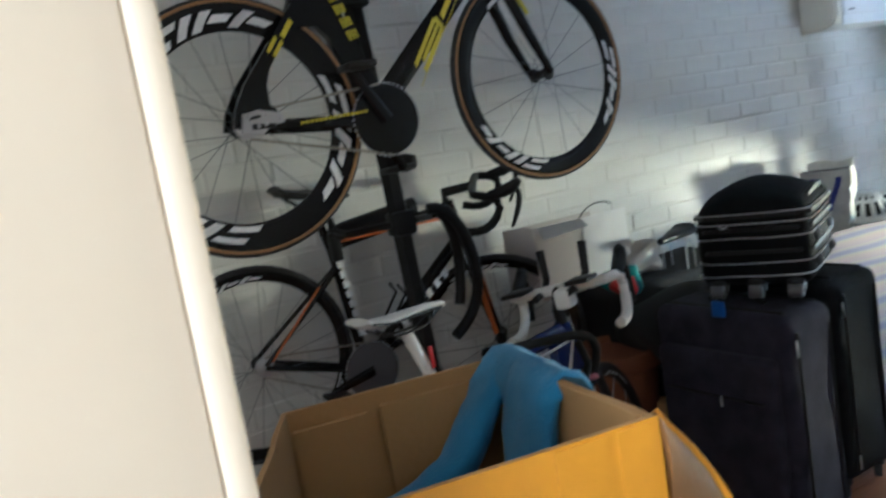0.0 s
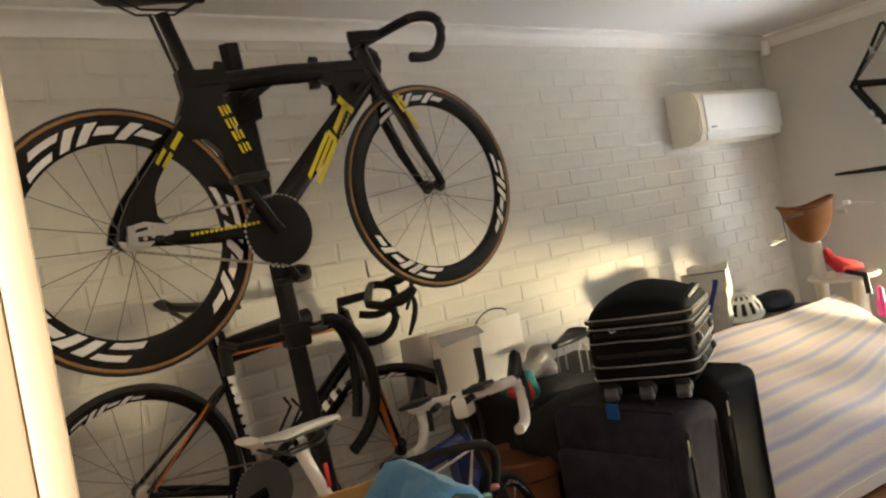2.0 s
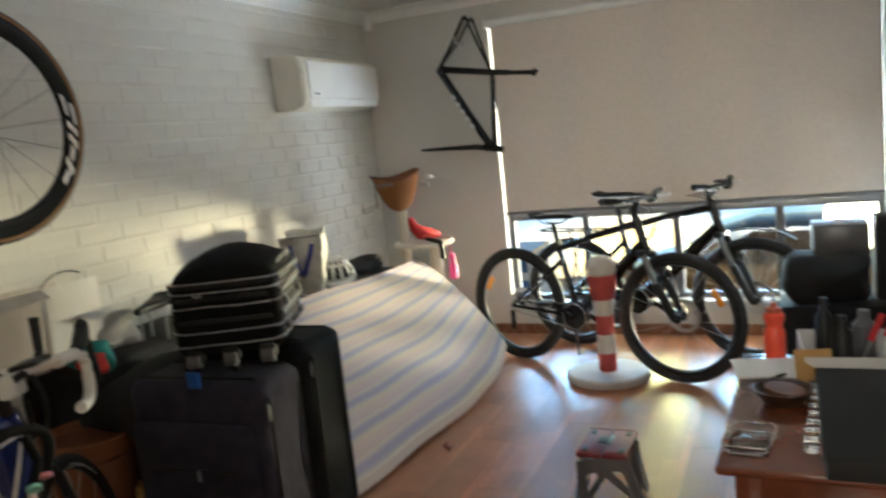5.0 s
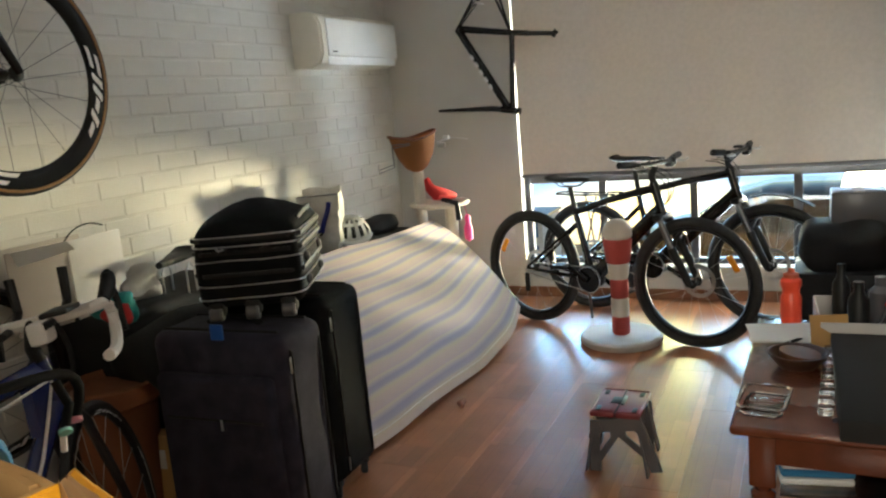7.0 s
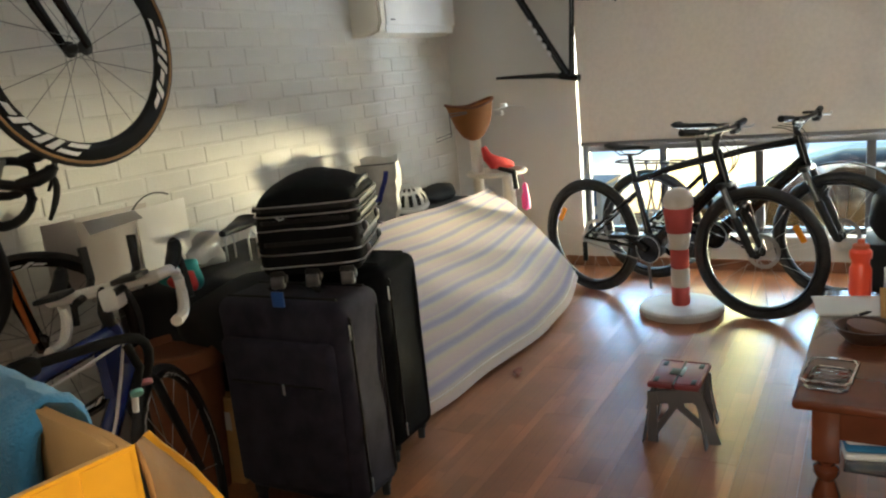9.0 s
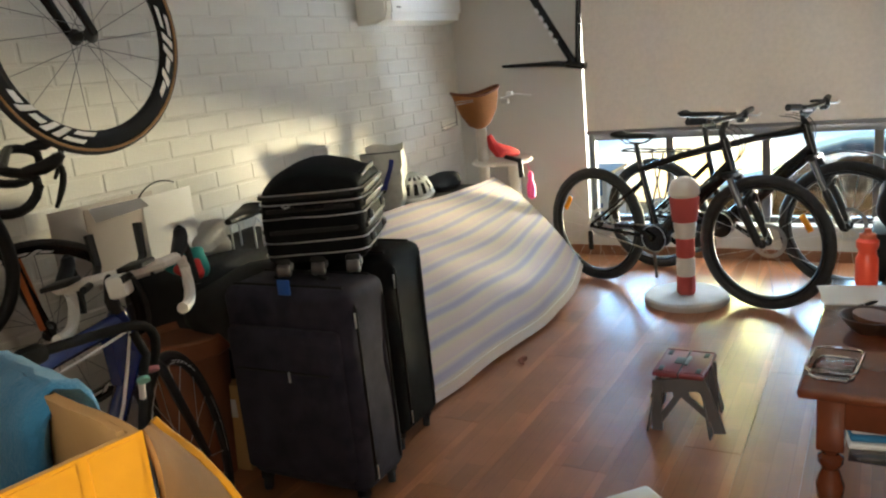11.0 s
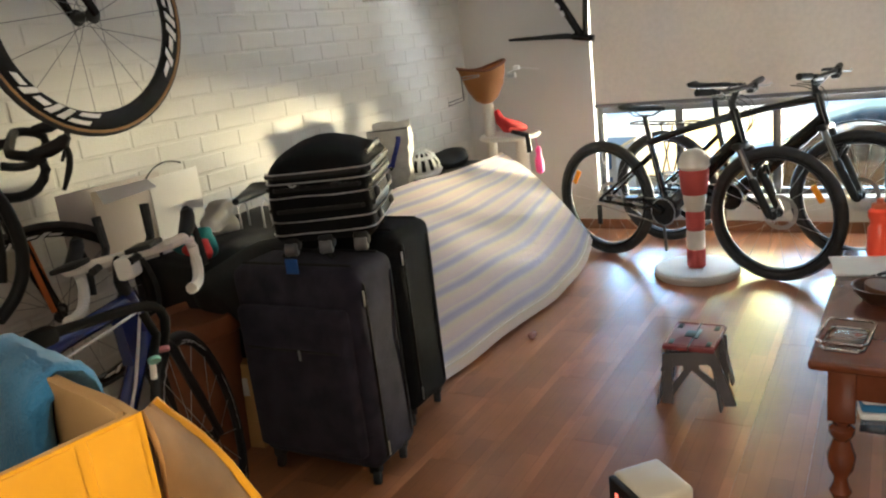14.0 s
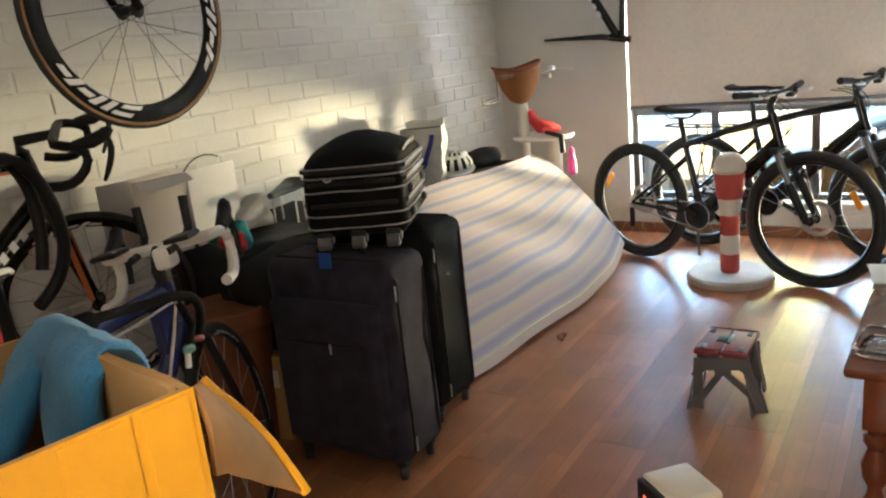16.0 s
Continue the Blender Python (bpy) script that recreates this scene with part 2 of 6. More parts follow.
def thing(name, m, label, category, group="", kind=""):
    ob = new(name)
    ob.empty_display_size = 0.1
    ob.matrix_world = m
    return tagged(ob, label, category, group, kind)


def box(bm, c, s, bevel=0.0, m=None, seg=2):
    r = bmesh.ops.create_cube(bm, size=1.0, matrix=Matrix.Translation(c) @ Matrix.Diagonal((*s, 1)))
    vs = r["verts"]
    if bevel:
        es = list({e for v in vs for e in v.link_edges})
        g = bmesh.ops.bevel(bm, geom=es, offset=bevel, segments=seg, affect='EDGES', profile=0.5)
        vs = list({v for f in g["faces"] for v in f.verts} | {v for v in vs if v.is_valid})
    if m is not None:
        bmesh.ops.transform(bm, matrix=m, verts=vs)
    return bm


def B(c, s, bevel=0.0, m=None, seg=2):
    return box(bmesh.new(), c, s, bevel, m, seg)


def tube(bm, pts, r, rb=None, n=8, m=None, up=(0, 1, 0), closed=False):
    """A sweep along points; r across in the bend's plane, rb along up."""
    P = [Vector(p) for p in pts]
    k = len(P)
    rs = r if isinstance(r, (list, tuple)) else [r] * k
    rbs = rb if isinstance(rb, (list, tuple)) else ([rb] * k if rb is not None else rs)
    rings = []
    upv = Vector(up)
    for i, p in enumerate(P):
        a = P[(i - 1) % k] if (i or closed) else p
        c = P[(i + 1) % k] if (i < k - 1 or closed) else p
        d = (c - a).normalized()
        s = d.cross(upv)
        if s.length < 1e-3:
            s = d.cross(Vector((1, 0, 0.01)))
        s.normalize()
        u = s.cross(d).normalized()
        ring = []
        for j in range(n):
            an = 2 * math.pi * j / n
            q = p + s * (rs[i] * math.cos(an)) + u * (rbs[i] * math.sin(an))
            ring.append(bm.verts.new(m @ q if m is not None else q))
        rings.append(ring)
    rng = range(k if closed else k - 1)
    for i in rng:
        a, b = rings[i], rings[(i + 1) % k]
        for j in range(n):
            bm.faces.new((a[j], a[(j + 1) % n], b[(j + 1) % n], b[j]))
    if not closed:
        bm.faces.new(rings[0][::-1])
        bm.faces.new(rings[-1])
    return bm


def T(pts, r, **k):
    return tube(bmesh.new(), pts, r, **k)


def lathe(bm, prof, n=24, m=None):
    rings = []
    for r, z in prof:
        rings.append([bm.verts.new((m or Matrix()) @ Vector((max(r, 1e-4) * math.cos(2 * math.pi * j / n), max(r, 1e-4) * math.sin(2 * math.pi * j / n), z))) for j in range(n)])
    for a, b in zip(rings, rings[1:]):
        for j in range(n):
            bm.faces.new((a[j], a[(j + 1) % n], b[(j + 1) % n], b[j]))
    bm.faces.new(rings[0][::-1])
    bm.faces.new(rings[-1])
    return bm


def L(prof, n=24, m=None):
    return lathe(bmesh.new(), prof, n, m)


def bez(a, b, c, d, n=8):
    a, b, c, d = map(Vector, (a, b, c, d))
    return [a * (1 - t) ** 3 + b * 3 * t * (1 - t) ** 2 + c * 3 * t * t * (1 - t) + d * t ** 3 for t in [i / n for i in range(n + 1)]]


def plate(bm, poly, axis_m, th):
    """A flat shape with depth: poly in the local xz plane, thickness along y."""
    a = [bm.verts.new(axis_m @ Vector((x, -th / 2, z))) for x, z in poly]
    b = [bm.verts.new(axis_m @ Vector((x, th / 2, z))) for x, z in poly]
    k = len(poly)
    bm.faces.new(a)
    bm.faces.new(b[::-1])
    for i in range(k):
        bm.faces.new((a[i], b[i], b[(i + 1) % k], a[(i + 1) % k]))
    return bm


I4 = Matrix()

# ---- structure ----
H = 2.335                      # ceiling height
XW, YR, XB = 3.18, -3.28, -2.9  # window wall, far side wall, wall behind
W0, W1, Z0, Z1 = -0.945, -3.25, 0.22, 2.10   # window opening


def setting(name, bm, material, label, category="wall", smooth=False):
    return tagged(part(name, bm, material, None, smooth=smooth), label, category, "", "structure")


floor = setting("floor", B((0.14, -1.64, -0.06), (6.2, 3.6, 0.10)), M_FLOORGAP, "reddish-brown laminate board floor with a soft shine", "floor")
setting("ceiling", B((0.14, -1.64, H + 0.05), (6.2, 3.6, 0.10)), M_CEIL, "plain white painted ceiling", "ceiling")
wall_brick = setting("wall_north", B((0.14, 0.0628, H / 2), (6.2, 0.12, H)), M_MORTAR, "white painted brick wall with recessed joints")
bm = bmesh.new()
box(bm, (XW + 0.1, (W0 + 0.12) / 2, H / 2), (0.2, 0.12 - W0, H))
box(bm, (XW + 0.1, (W0 + W1) / 2, Z0 / 2), (0.2, W0 - W1, Z0))
box(bm, (XW + 0.1, (W0 + W1) / 2, (Z1 + H) / 2), (0.2, W0 - W1, H - Z1))
box(bm, (XW + 0.1, (W1 + YR - 0.12) / 2, H / 2), (0.2, W1 - YR + 0.12, H))
setting("wall_east", bm, M_PLASTER, "off-white plastered wall round a wide window")
setting("wall_south", B((0.14, YR - 0.06, H / 2), (6.2, 0.12, H)), M_PLASTER, "off-white plastered side wall")
bm = bmesh.new()
box(bm, (XB - 0.05, -1.22, H / 2), (0.1, 2.44, H))
box(bm, (XB - 0.05, -2.85, H - 0.12), (0.1, 0.82, 0.24))
box(bm, (XB - 0.05, -3.32, H / 2), (0.1, 0.12, H))
setting("wall_west", bm, M_PLASTER, "off-white plastered wall with a doorway")
setting("hall_wall", B((-4.0, -2.2, H / 2), (0.1, 3.0, H)), M_PLASTER, "off-white wall of the hallway beyond the doorway")


def cornice(name, pts_m, length):
    bm = bmesh.new()
    prof = [(0, 0), (0, -0.075), (-0.010, -0.075), (-0.014, -0.06)] + [(-0.014 - 0.05 * (1 - math.cos(a)), -0.06 + 0.046 * math.sin(a)) for a in [i * math.pi / 12 for i in range(1, 7)]] + [(-0.08, -0.010), (-0.08, 0)]
    a = [bm.verts.new(pts_m @ Vector((0, y, z))) for y, z in prof]
    b = [bm.verts.new(pts_m @ Vector((length, y, z))) for y, z in prof]
    for i in range(len(prof)):
        j = (i + 1) % len(prof)
        bm.faces.new((a[i], a[j], b[j], b[i]))
    bm.faces.new(a[::-1])
    bm.faces.new(b)
    setting(name, bm, M_CORNICE, "white coved plaster cornice", "cornice", True)


cornice("cornice_north", pose(XB, -0.001, H, 0, 0, 0), XW - XB)
cornice("cornice_east", pose(XW - 0.001, -0.0, H, 0, 0, -90), -YR)
bm = bmesh.new()
box(bm, (XW - 0.008, -1.66, 0.035), (0.016, 3.22, 0.07), 0.004)
setting("baseboard_east", bm, M_SKIRT, "low brown timber skirting board", "skirting")

# window: frame, sill, panes
win = thing("window_1", pose(XW + 0.1, (W0 + W1) / 2, Z0), "wide dark aluminium window in a white reveal", "window", "", "structure")
hw, hz = (W0 - W1) / 2, Z1 - Z0
bm = bmesh.new()
for z in (0.02, hz - 0.02):
    box(bm, (0, 0, z), (0.05, 2 * hw, 0.04), 0.003)
box(bm, (0, 0, 0.585), (0.05, 2 * hw - 0.08, 0.045), 0.003)
for y in (-hw + 0.02, hw - 0.02):
    box(bm, (0, y, hz / 2), (0.05, 0.04, hz - 0.08), 0.003)
for y in (0.61, 0.02, -0.587):
    box(bm, (0.002, y, hz / 2), (0.046, 0.05, hz - 0.08), 0.003)
part("window_frame", bm, M_ALU, win)
for a, b in ((hw - 0.04, 0.635), (0.585, 0.045), (-0.005, -0.562), (-0.612, -hw + 0.04)):
    for z0, z1 in ((0.04, 0.5625), (0.6075, hz - 0.04)):
        o = part("pane", B((0, (a + b) / 2, (z0 + z1) / 2), (0.004, a - b, z1 - z0)), M_PANE, win)
        o.visible_shadow = False
part("window_sill", B((-0.05, 0, -0.004), (0.12, 2 * hw - 0.004, 0.016), 0.004), M_WHITE, win, "white painted sill")

blind = thing("roller_blind", pose(XW - 0.005, (W0 + W1) / 2, 0), "brown-grey roller blind drawn most of the way down", "blind")
bm = bmesh.new()
ny = 20
for i in range(ny):
    y0, y1 = -hw + 0.012 + (2 * hw - 0.024) * i / ny, -hw + 0.012 + (2 * hw - 0.024) * (i + 1) / ny
    q = [bm.verts.new((0.010 + 0.0025 * math.sin(i * 1.3 + k), y, z)) for y, k, z in ((y0, 0, 0.855), (y1, 1.3, 0.855), (y1, 1.3, 2.12), (y0, 0, 2.12))]
    bm.faces.new(q)
bmesh.ops.remove_doubles(bm, verts=bm.verts, dist=0.0005)
bmesh.ops.solidify(bm, geom=bm.faces[:], thickness=0.002)
part("blind_cloth", bm, M_BLIND, blind)
part("bottom_rail", B((0.010, 0, 0.845), (0.016, 2 * hw - 0.02, 0.026), 0.004), M_GREYPL, blind)
part("roller", T([(0.0, -hw - 0.02, 2.125), (0.0, hw + 0.02, 2.125)], 0.024, n=14), M_WHITE, blind, "white roller tube")
for y in (-hw - 0.022, hw + 0.022):
    part("bracket", B((0.0, y, 2.125), (0.05, 0.006, 0.06), 0.002), M_WHITE, blind)

# ---- outside ----
setting("ground", B((120, 0, -11.05), (233, 300, 0.1)), mat("asphalt", (0.10, 0.095, 0.09), 0.8, var=0.2, scale=2), "grey asphalt far below the window", "ground")
setting("pavement", B((7.0, -2.0, -6.35), (7.2, 24, 10.0)), mat("driveway", (0.16, 0.15, 0.14), 0.85, var=0.2, scale=2), "raised concrete driveway outside the window", "pavement")
# hazy evening sky low over the land, with a glare patch painted in
M_HAZEGLARE = bpy.data.materials.new("evening_haze_and_glare")
M_HAZEGLARE.use_nodes = True
hn = M_HAZEGLARE.node_tree
hn.nodes.remove(hn.nodes["Principled BSDF"])
he = hn.nodes.new("ShaderNodeEmission")
hr = hn.nodes.new("ShaderNodeValToRGB")
hc = hn.nodes.new("ShaderNodeTexCoord")
hs = hn.nodes.new("ShaderNodeSeparateXYZ")
hn.links.new(hc.outputs["Generated"], hs.inputs[0])
hn.links.new(hs.outputs["Z"], hr.inputs[0])
hr.color_ramp.elements[0].position, hr.color_ramp.elements[0].color = 0.0, (1.0, 0.74, 0.38, 1)
hr.color_ramp.elements[1].position, hr.color_ramp.elements[1].color = 0.38, (0.36, 0.54, 0.76, 1)
# round warm glare painted into the backdrop's colour and strength
hd = hn.nodes.new("ShaderNodeVectorMath")
hd.operation = 'SUBTRACT'
hd.inputs[1].default_value = (0.5, 0.555, 0.20)
hn.links.new(hc.outputs["Generated"], hd.inputs[0])
hm_ = hn.nodes.new("ShaderNodeVectorMath")
hm_.operation = 'MULTIPLY'
hm_.inputs[1].default_value = (0.0, 15.0, 3.4)
hn.links.new(hd.outputs[0], hm_.inputs[0])
hl = hn.nodes.new("ShaderNodeVectorMath")
hl.operation = 'LENGTH'
hn.links.new(hm_.outputs[0], hl.inputs[0])
hg = hn.nodes.new("ShaderNodeMapRange")
hg.interpolation_type = 'SMOOTHSTEP'
hg.inputs[1].default_value, hg.inputs[2].default_value, hg.inputs[3].default_value, hg.inputs[4].default_value = 0.0, 1.0, 1.0, 0.0
hn.links.new(hl.outputs["Value"], hg.inputs[0])
hx = hn.nodes.new("ShaderNodeMix")
hx.data_type = 'RGBA'
hx.inputs[7].default_value = (1.0, 0.70, 0.25, 1)
hn.links.new(hg.outputs[0], hx.inputs[0])
hn.links.new(hr.outputs[0], hx.inputs[6])
hn.links.new(hx.outputs[2], he.inputs[0])
hp = hn.nodes.new("ShaderNodeMath")
hp.operation = 'MULTIPLY_ADD'
hp.inputs[1].default_value, hp.inputs[2].default_value = 2.0, 1.9
hn.links.new(hg.outputs[0], hp.inputs[0])
hn.links.new(hp.outputs[0], he.inputs[1])
hn.links.new(he.outputs[0], hn.nodes["Material Output"].inputs[0])
setting("backdrop", B((60, 0, -4.0), (0.2, 160, 14.0)), M_HAZEGLARE, "pale blue evening sky over a warm haze, with painted glare", "sky")
car = thing("car", pose(8.2, -2.6, -1.35, 0, 0, 84), "dark parked car seen through the window", "car")
bm = bmesh.new()
prof = [(-2.2, 0.35), (-2.2, 0.8), (-1.75, 0.98), (-1.25, 1.36), (-0.7, 1.46), (0.2, 1.46), (0.7, 1.34), (1.25, 1.0), (2.0, 0.86), (2.2, 0.6), (2.2, 0.35)]
vs = []
for y, k in ((-0.85, 0.96), (-0.7, 1.0), (0.7, 1.0), (0.85, 0.96)):
    vs.append([bm.verts.new((x, y * (0.86 if z > 1.1 else 1), z * k)) for x, z in prof])
for a, b in zip(vs, vs[1:]):
    for i in range(len(prof)):
        j = (i + 1) % len(prof)
        bm.faces.new((a[i], a[j], b[j], b[i]))
bm.faces.new(vs[0][::-1])
bm.faces.new(vs[-1])
bmesh.ops.recalc_face_normals(bm, faces=bm.faces)
part("body", bm, M_CAR, car)
for s in (-1, 1):
    part("side_window", plate(bmesh.new(), [(-1.2, 0.98), (-0.75, 1.36), (0.15, 1.37), (0.95, 1.0)], pose(0, s * 0.80, 0), 0.08), M_GLASSDK, car)

for x in (-1.35, 1.35):
    for s in (-1, 1):
        part("wheel", L([(0.16, -0.1), (0.32, -0.1), (0.34, -0.06), (0.34, 0.06), (0.32, 0.1), (0.16, 0.1)], 20, pose(x, s * 0.8, 0.34, 90)), M_RUBBER, car)
M_FACADE = mat("pale_render", (0.62, 0.64, 0.66), 0.8, var=0.08, scale=0.3)
M_FWIN = mat("facade_glass", (0.05, 0.12, 0.28), 0.1)
house = thing("apartment_building", pose(45, 14.9, -11.0), "pale apartment building with rows of blue windows outside", "building")
bh = 4.63
part("wall", B((2, 0, bh / 2), (4, 5.0, bh)), M_FACADE, house, smooth=False)
part("roof", B((2, 0, bh + 0.08), (4.3, 5.3, 0.16)), M_GREYPL, house, smooth=False)
for i in range(5):
    for k in range(2):
        part("window", B((-0.01, -1.9 + i * 0.95, bh - 0.75 - k * 1.5), (0.06, 0.62, 1.0)), M_FWIN, house, smooth=False)

# ---- air conditioner ----
ac = thing("air_conditioner", pose(2.0, 0, 1.655), "white wall-mounted split air conditioner", "air conditioner")
bm = bmesh.new()
pr = [(0, 0), (0, 0.315), (-0.12, 0.315), (-0.185, 0.295), (-0.215, 0.23), (-0.215, 0.07), (-0.19, 0.02), (-0.13, 0)]
a = [bm.verts.new((0, y, z)) for y, z in pr]
b = [bm.verts.new((0.93, y, z)) for y, z in pr]
for i in range(len(pr)):
    j = (i + 1) % len(pr)
    bm.faces.new((a[i], a[j], b[j], b[i]))
bm.faces.new(a[::-1])
bm.faces.new(b)
bmesh.ops.bevel(bm, geom=[e for e in bm.edges if abs(e.verts[0].co.x - e.verts[1].co.x) < 0.01], offset=0.012, segments=2, affect='EDGES')
part("body", bm, M_ACSIDE, ac)
part("front_panel", B((0.475, -0.218, 0.165), (0.84, 0.012, 0.215), 0.004), M_WHITE, ac)
part("air_flap", B((0.475, -0.205, 0.036), (0.82, 0.008, 0.05), 0.002, pose(0, -0.0, 0.0, -0)), M_WHITE, ac)
part("logo_bar", B((0.12, -0.2255, 0.085), (0.05, 0.002, 0.008)), M_GREYPL, ac)
sensor = thing("ceiling_sensor", pose(3.07, -0.10, H - 0.09), "small white alarm sensor in the corner of the room", "sensor")
part("body", B((0, 0, 0), (0.07, 0.05, 0.10), 0.012, pose(0, 0, 0, 0, 0, 40)), M_WHITE, sensor)
part("lens", B((-0.022, -0.024, -0.015), (0.04, 0.01, 0.05), 0.004, pose(0, 0, 0, 0, 0, 40)), M_ACSIDE, sensor)

# ---- door beside the camera ----
door = thing("door_1", pose(-1.885, -2.419, 0), "cream painted flush door standing open", "door", "", "structure")
part("door_leaf", B((-0.4126, 0.019, 1.02), (0.800, 0.038, 2.03), 0.002), M_DOOR, door)
part("edge_strip", B((-0.0062, 0.018, 1.02), (0.0118, 0.040, 2.03), 0.003), M_DOOR, door)
part("door_handle", T([(-0.76, 0.0, 1.0), (-0.76, -0.05, 1.0), (-0.65, -0.055, 1.0)], 0.009), M_STEEL, door)

# ---- bicycles ----
def wheel(parent, c, R, tr, depth, rim_m, tyre_m, steer, spokes=20, decal=None, tan=False, disc=0.0, spoke_m=None):
    """A wheel whose rim is the part, with tyre, hub and spokes under it."""
    cm = steer @ Matrix.Translation(c)
    ro = R - 2 * tr + 0.004
    bm = bmesh.new()
    n = 48
    prof = [(ro, -tr * 0.85), (ro - depth * 0.35, -tr * 0.98), (ro - depth * 0.8, -tr * 0.6), (ro - depth, -0.003), (ro - depth, 0.003), (ro - depth * 0.8, tr * 0.6), (ro - depth * 0.35, tr * 0.98), (ro, tr * 0.85)]
    rings = [[bm.verts.new(cm @ Vector((r * math.cos(2 * math.pi * j / n), y, r * math.sin(2 * math.pi * j / n)))) for r, y in prof] for j in range(n)]
    for j in range(n):
        p, q = rings[j], rings[(j + 1) % n]
        for i in range(len(prof)):
            k = (i + 1) % len(prof)
            bm.faces.new((p[i], p[k], q[k], q[i]))
    bmesh.ops.recalc_face_normals(bm, faces=bm.faces)
    w = part("wheel", bm, rim_m, parent)
    circ = [Vector((math.cos(2 * math.pi * j / n), 0, math.sin(2 * math.pi * j / n))) * (R - tr) for j in range(n)]
    part("tyre", tube(bmesh.new(), circ, tr, n=10, m=cm, closed=True), tyre_m, w)
    if tan:
        bm = bmesh.new()
        for s in (-1, 1):
            cc = [Vector((math.cos(2 * math.pi * j / n) * (R - tr * 1.15), s * tr * 0.82, math.sin(2 * math.pi * j / n) * (R - tr * 1.15))) for j in range(n)]
            tube(bm, cc, tr * 0.42, rb=tr * 0.3, n=6, m=cm, closed=True)
        part("sidewall", bm, M_TAN, w, "tan sidewall")
    bm = bmesh.new()
    tube(bm, [(0, -0.045, 0), (0, -0.035, 0), (0, -0.03, 0), (0, 0.03, 0), (0, 0.035, 0), (0, 0.045, 0)], [0.008, 0.024, 0.014, 0.014, 0.024, 0.008], n=12, m=cm, up=(0, 0, 1))
    part("hub", bm, M_BLACK, w)
    bm = bmesh.new()
    for j in range(spokes):
        an = 2 * math.pi * j / spokes
        s = 1 if j % 2 else -1
        off = an + 0.9 * (1 if (j // 2) % 2 else -1)
        tube(bm, [(0.022 * math.cos(off), s * 0.033, 0.022 * math.sin(off)), ((ro - depth) * math.cos(an), 0, (ro - depth) * math.sin(an))], 0.0011, n=4, m=cm)
    part("spokes", bm, spoke_m or M_DARKSTEEL, w)
    if disc:
        bm = bmesh.new()
        cc = [Vector((math.cos(2 * math.pi * j / 24), 0, math.sin(2 * math.pi * j / 24))) * (disc * 0.9) + Vector((0, 0.05, 0)) for j in range(24)]
        tube(bm, cc, disc * 0.12, rb=0.001, n=4, m=cm, closed=True)
        for j in range(5):
            an = 2 * math.pi * j / 5
            tube(bm, [(0.015 * math.cos(an), 0.05, 0.015 * math.sin(an)), (disc * 0.85 * math.cos(an + 0.5), 0.05, disc * 0.85 * math.sin(an + 0.5))], 0.004, rb=0.001, n=4, m=cm)
        part("brake_disc", bm, M_STEEL, w)
    if decal:
        # lettering on the rim flank stands as slanted bars
        mt, spans, lo, hi, wide = decal

        def mark(a0, a1, v0, v1, lean):
            bm = bmesh.new()
            rws = []
            for k in range(5):
                f = k / 4
                rr = []
                for v in (v0, (v0 + v1) / 2, v1):
                    aa = radians(a0 + (a1 - a0) * f + lean * v)
                    r_ = lo + (hi - lo) * v
                    rr.append(bm.verts.new(cm @ Vector((r_ * math.cos(-aa), -(tr + 0.0016), r_ * math.sin(-aa)))))
                rws.append(rr)
            for p, q in zip(rws, rws[1:]):
                for k in range(2):
                    bm.faces.new((p[k], p[k + 1], q[k + 1], q[k]))
            part("lettering_bar", bm, mt, w, "white slanted bar of lettering")

        for a0 in spans:
            u = wide / 77.0
            ln = 9.0 * u
            for b0, b1, v0, v1 in ((0, 18, 0.0, 0.34), (3, 20, 0.66, 1.0), (23, 29, 0.0, 1.0), (33, 39, 0.0, 1.0), (41, 52, 0.30, 0.74), (55, 61, 0.0, 1.0), (63, 74, 0.30, 0.74)):
                mark(a0 + b0 * u, a0 + b1 * u, v0, v1, ln)
    return w


def handlebar_drop(bm, c, steer, width=0.40, reach=0.085, drop=0.125, r=0.0155):
    x, z = c
    for s in (-1, 1):
        h = s * width / 2
        pts = [(x, 0, z), (x, h * 0.55, z), (x + 0.006, h * 0.88, z)] + bez((x + 0.01, h * 0.95, z), (x + reach * 0.5, h, z + 0.002), (x + reach * 1.5, h, z + 0.01), (x + reach * 1.1, h, z - drop * 0.55), 6)[1:] + bez((x + reach * 1.1, h, z - drop * 0.55), (x + reach * 0.8, h * 1.02, z - drop), (x + reach * 0.3, h * 1.03, z - drop * 1.05), (x - 0.04, h * 1.04, z - drop), 5)[1:]
        tube(bm, pts, r, n=8, m=steer, up=(0, 0.3, 1))


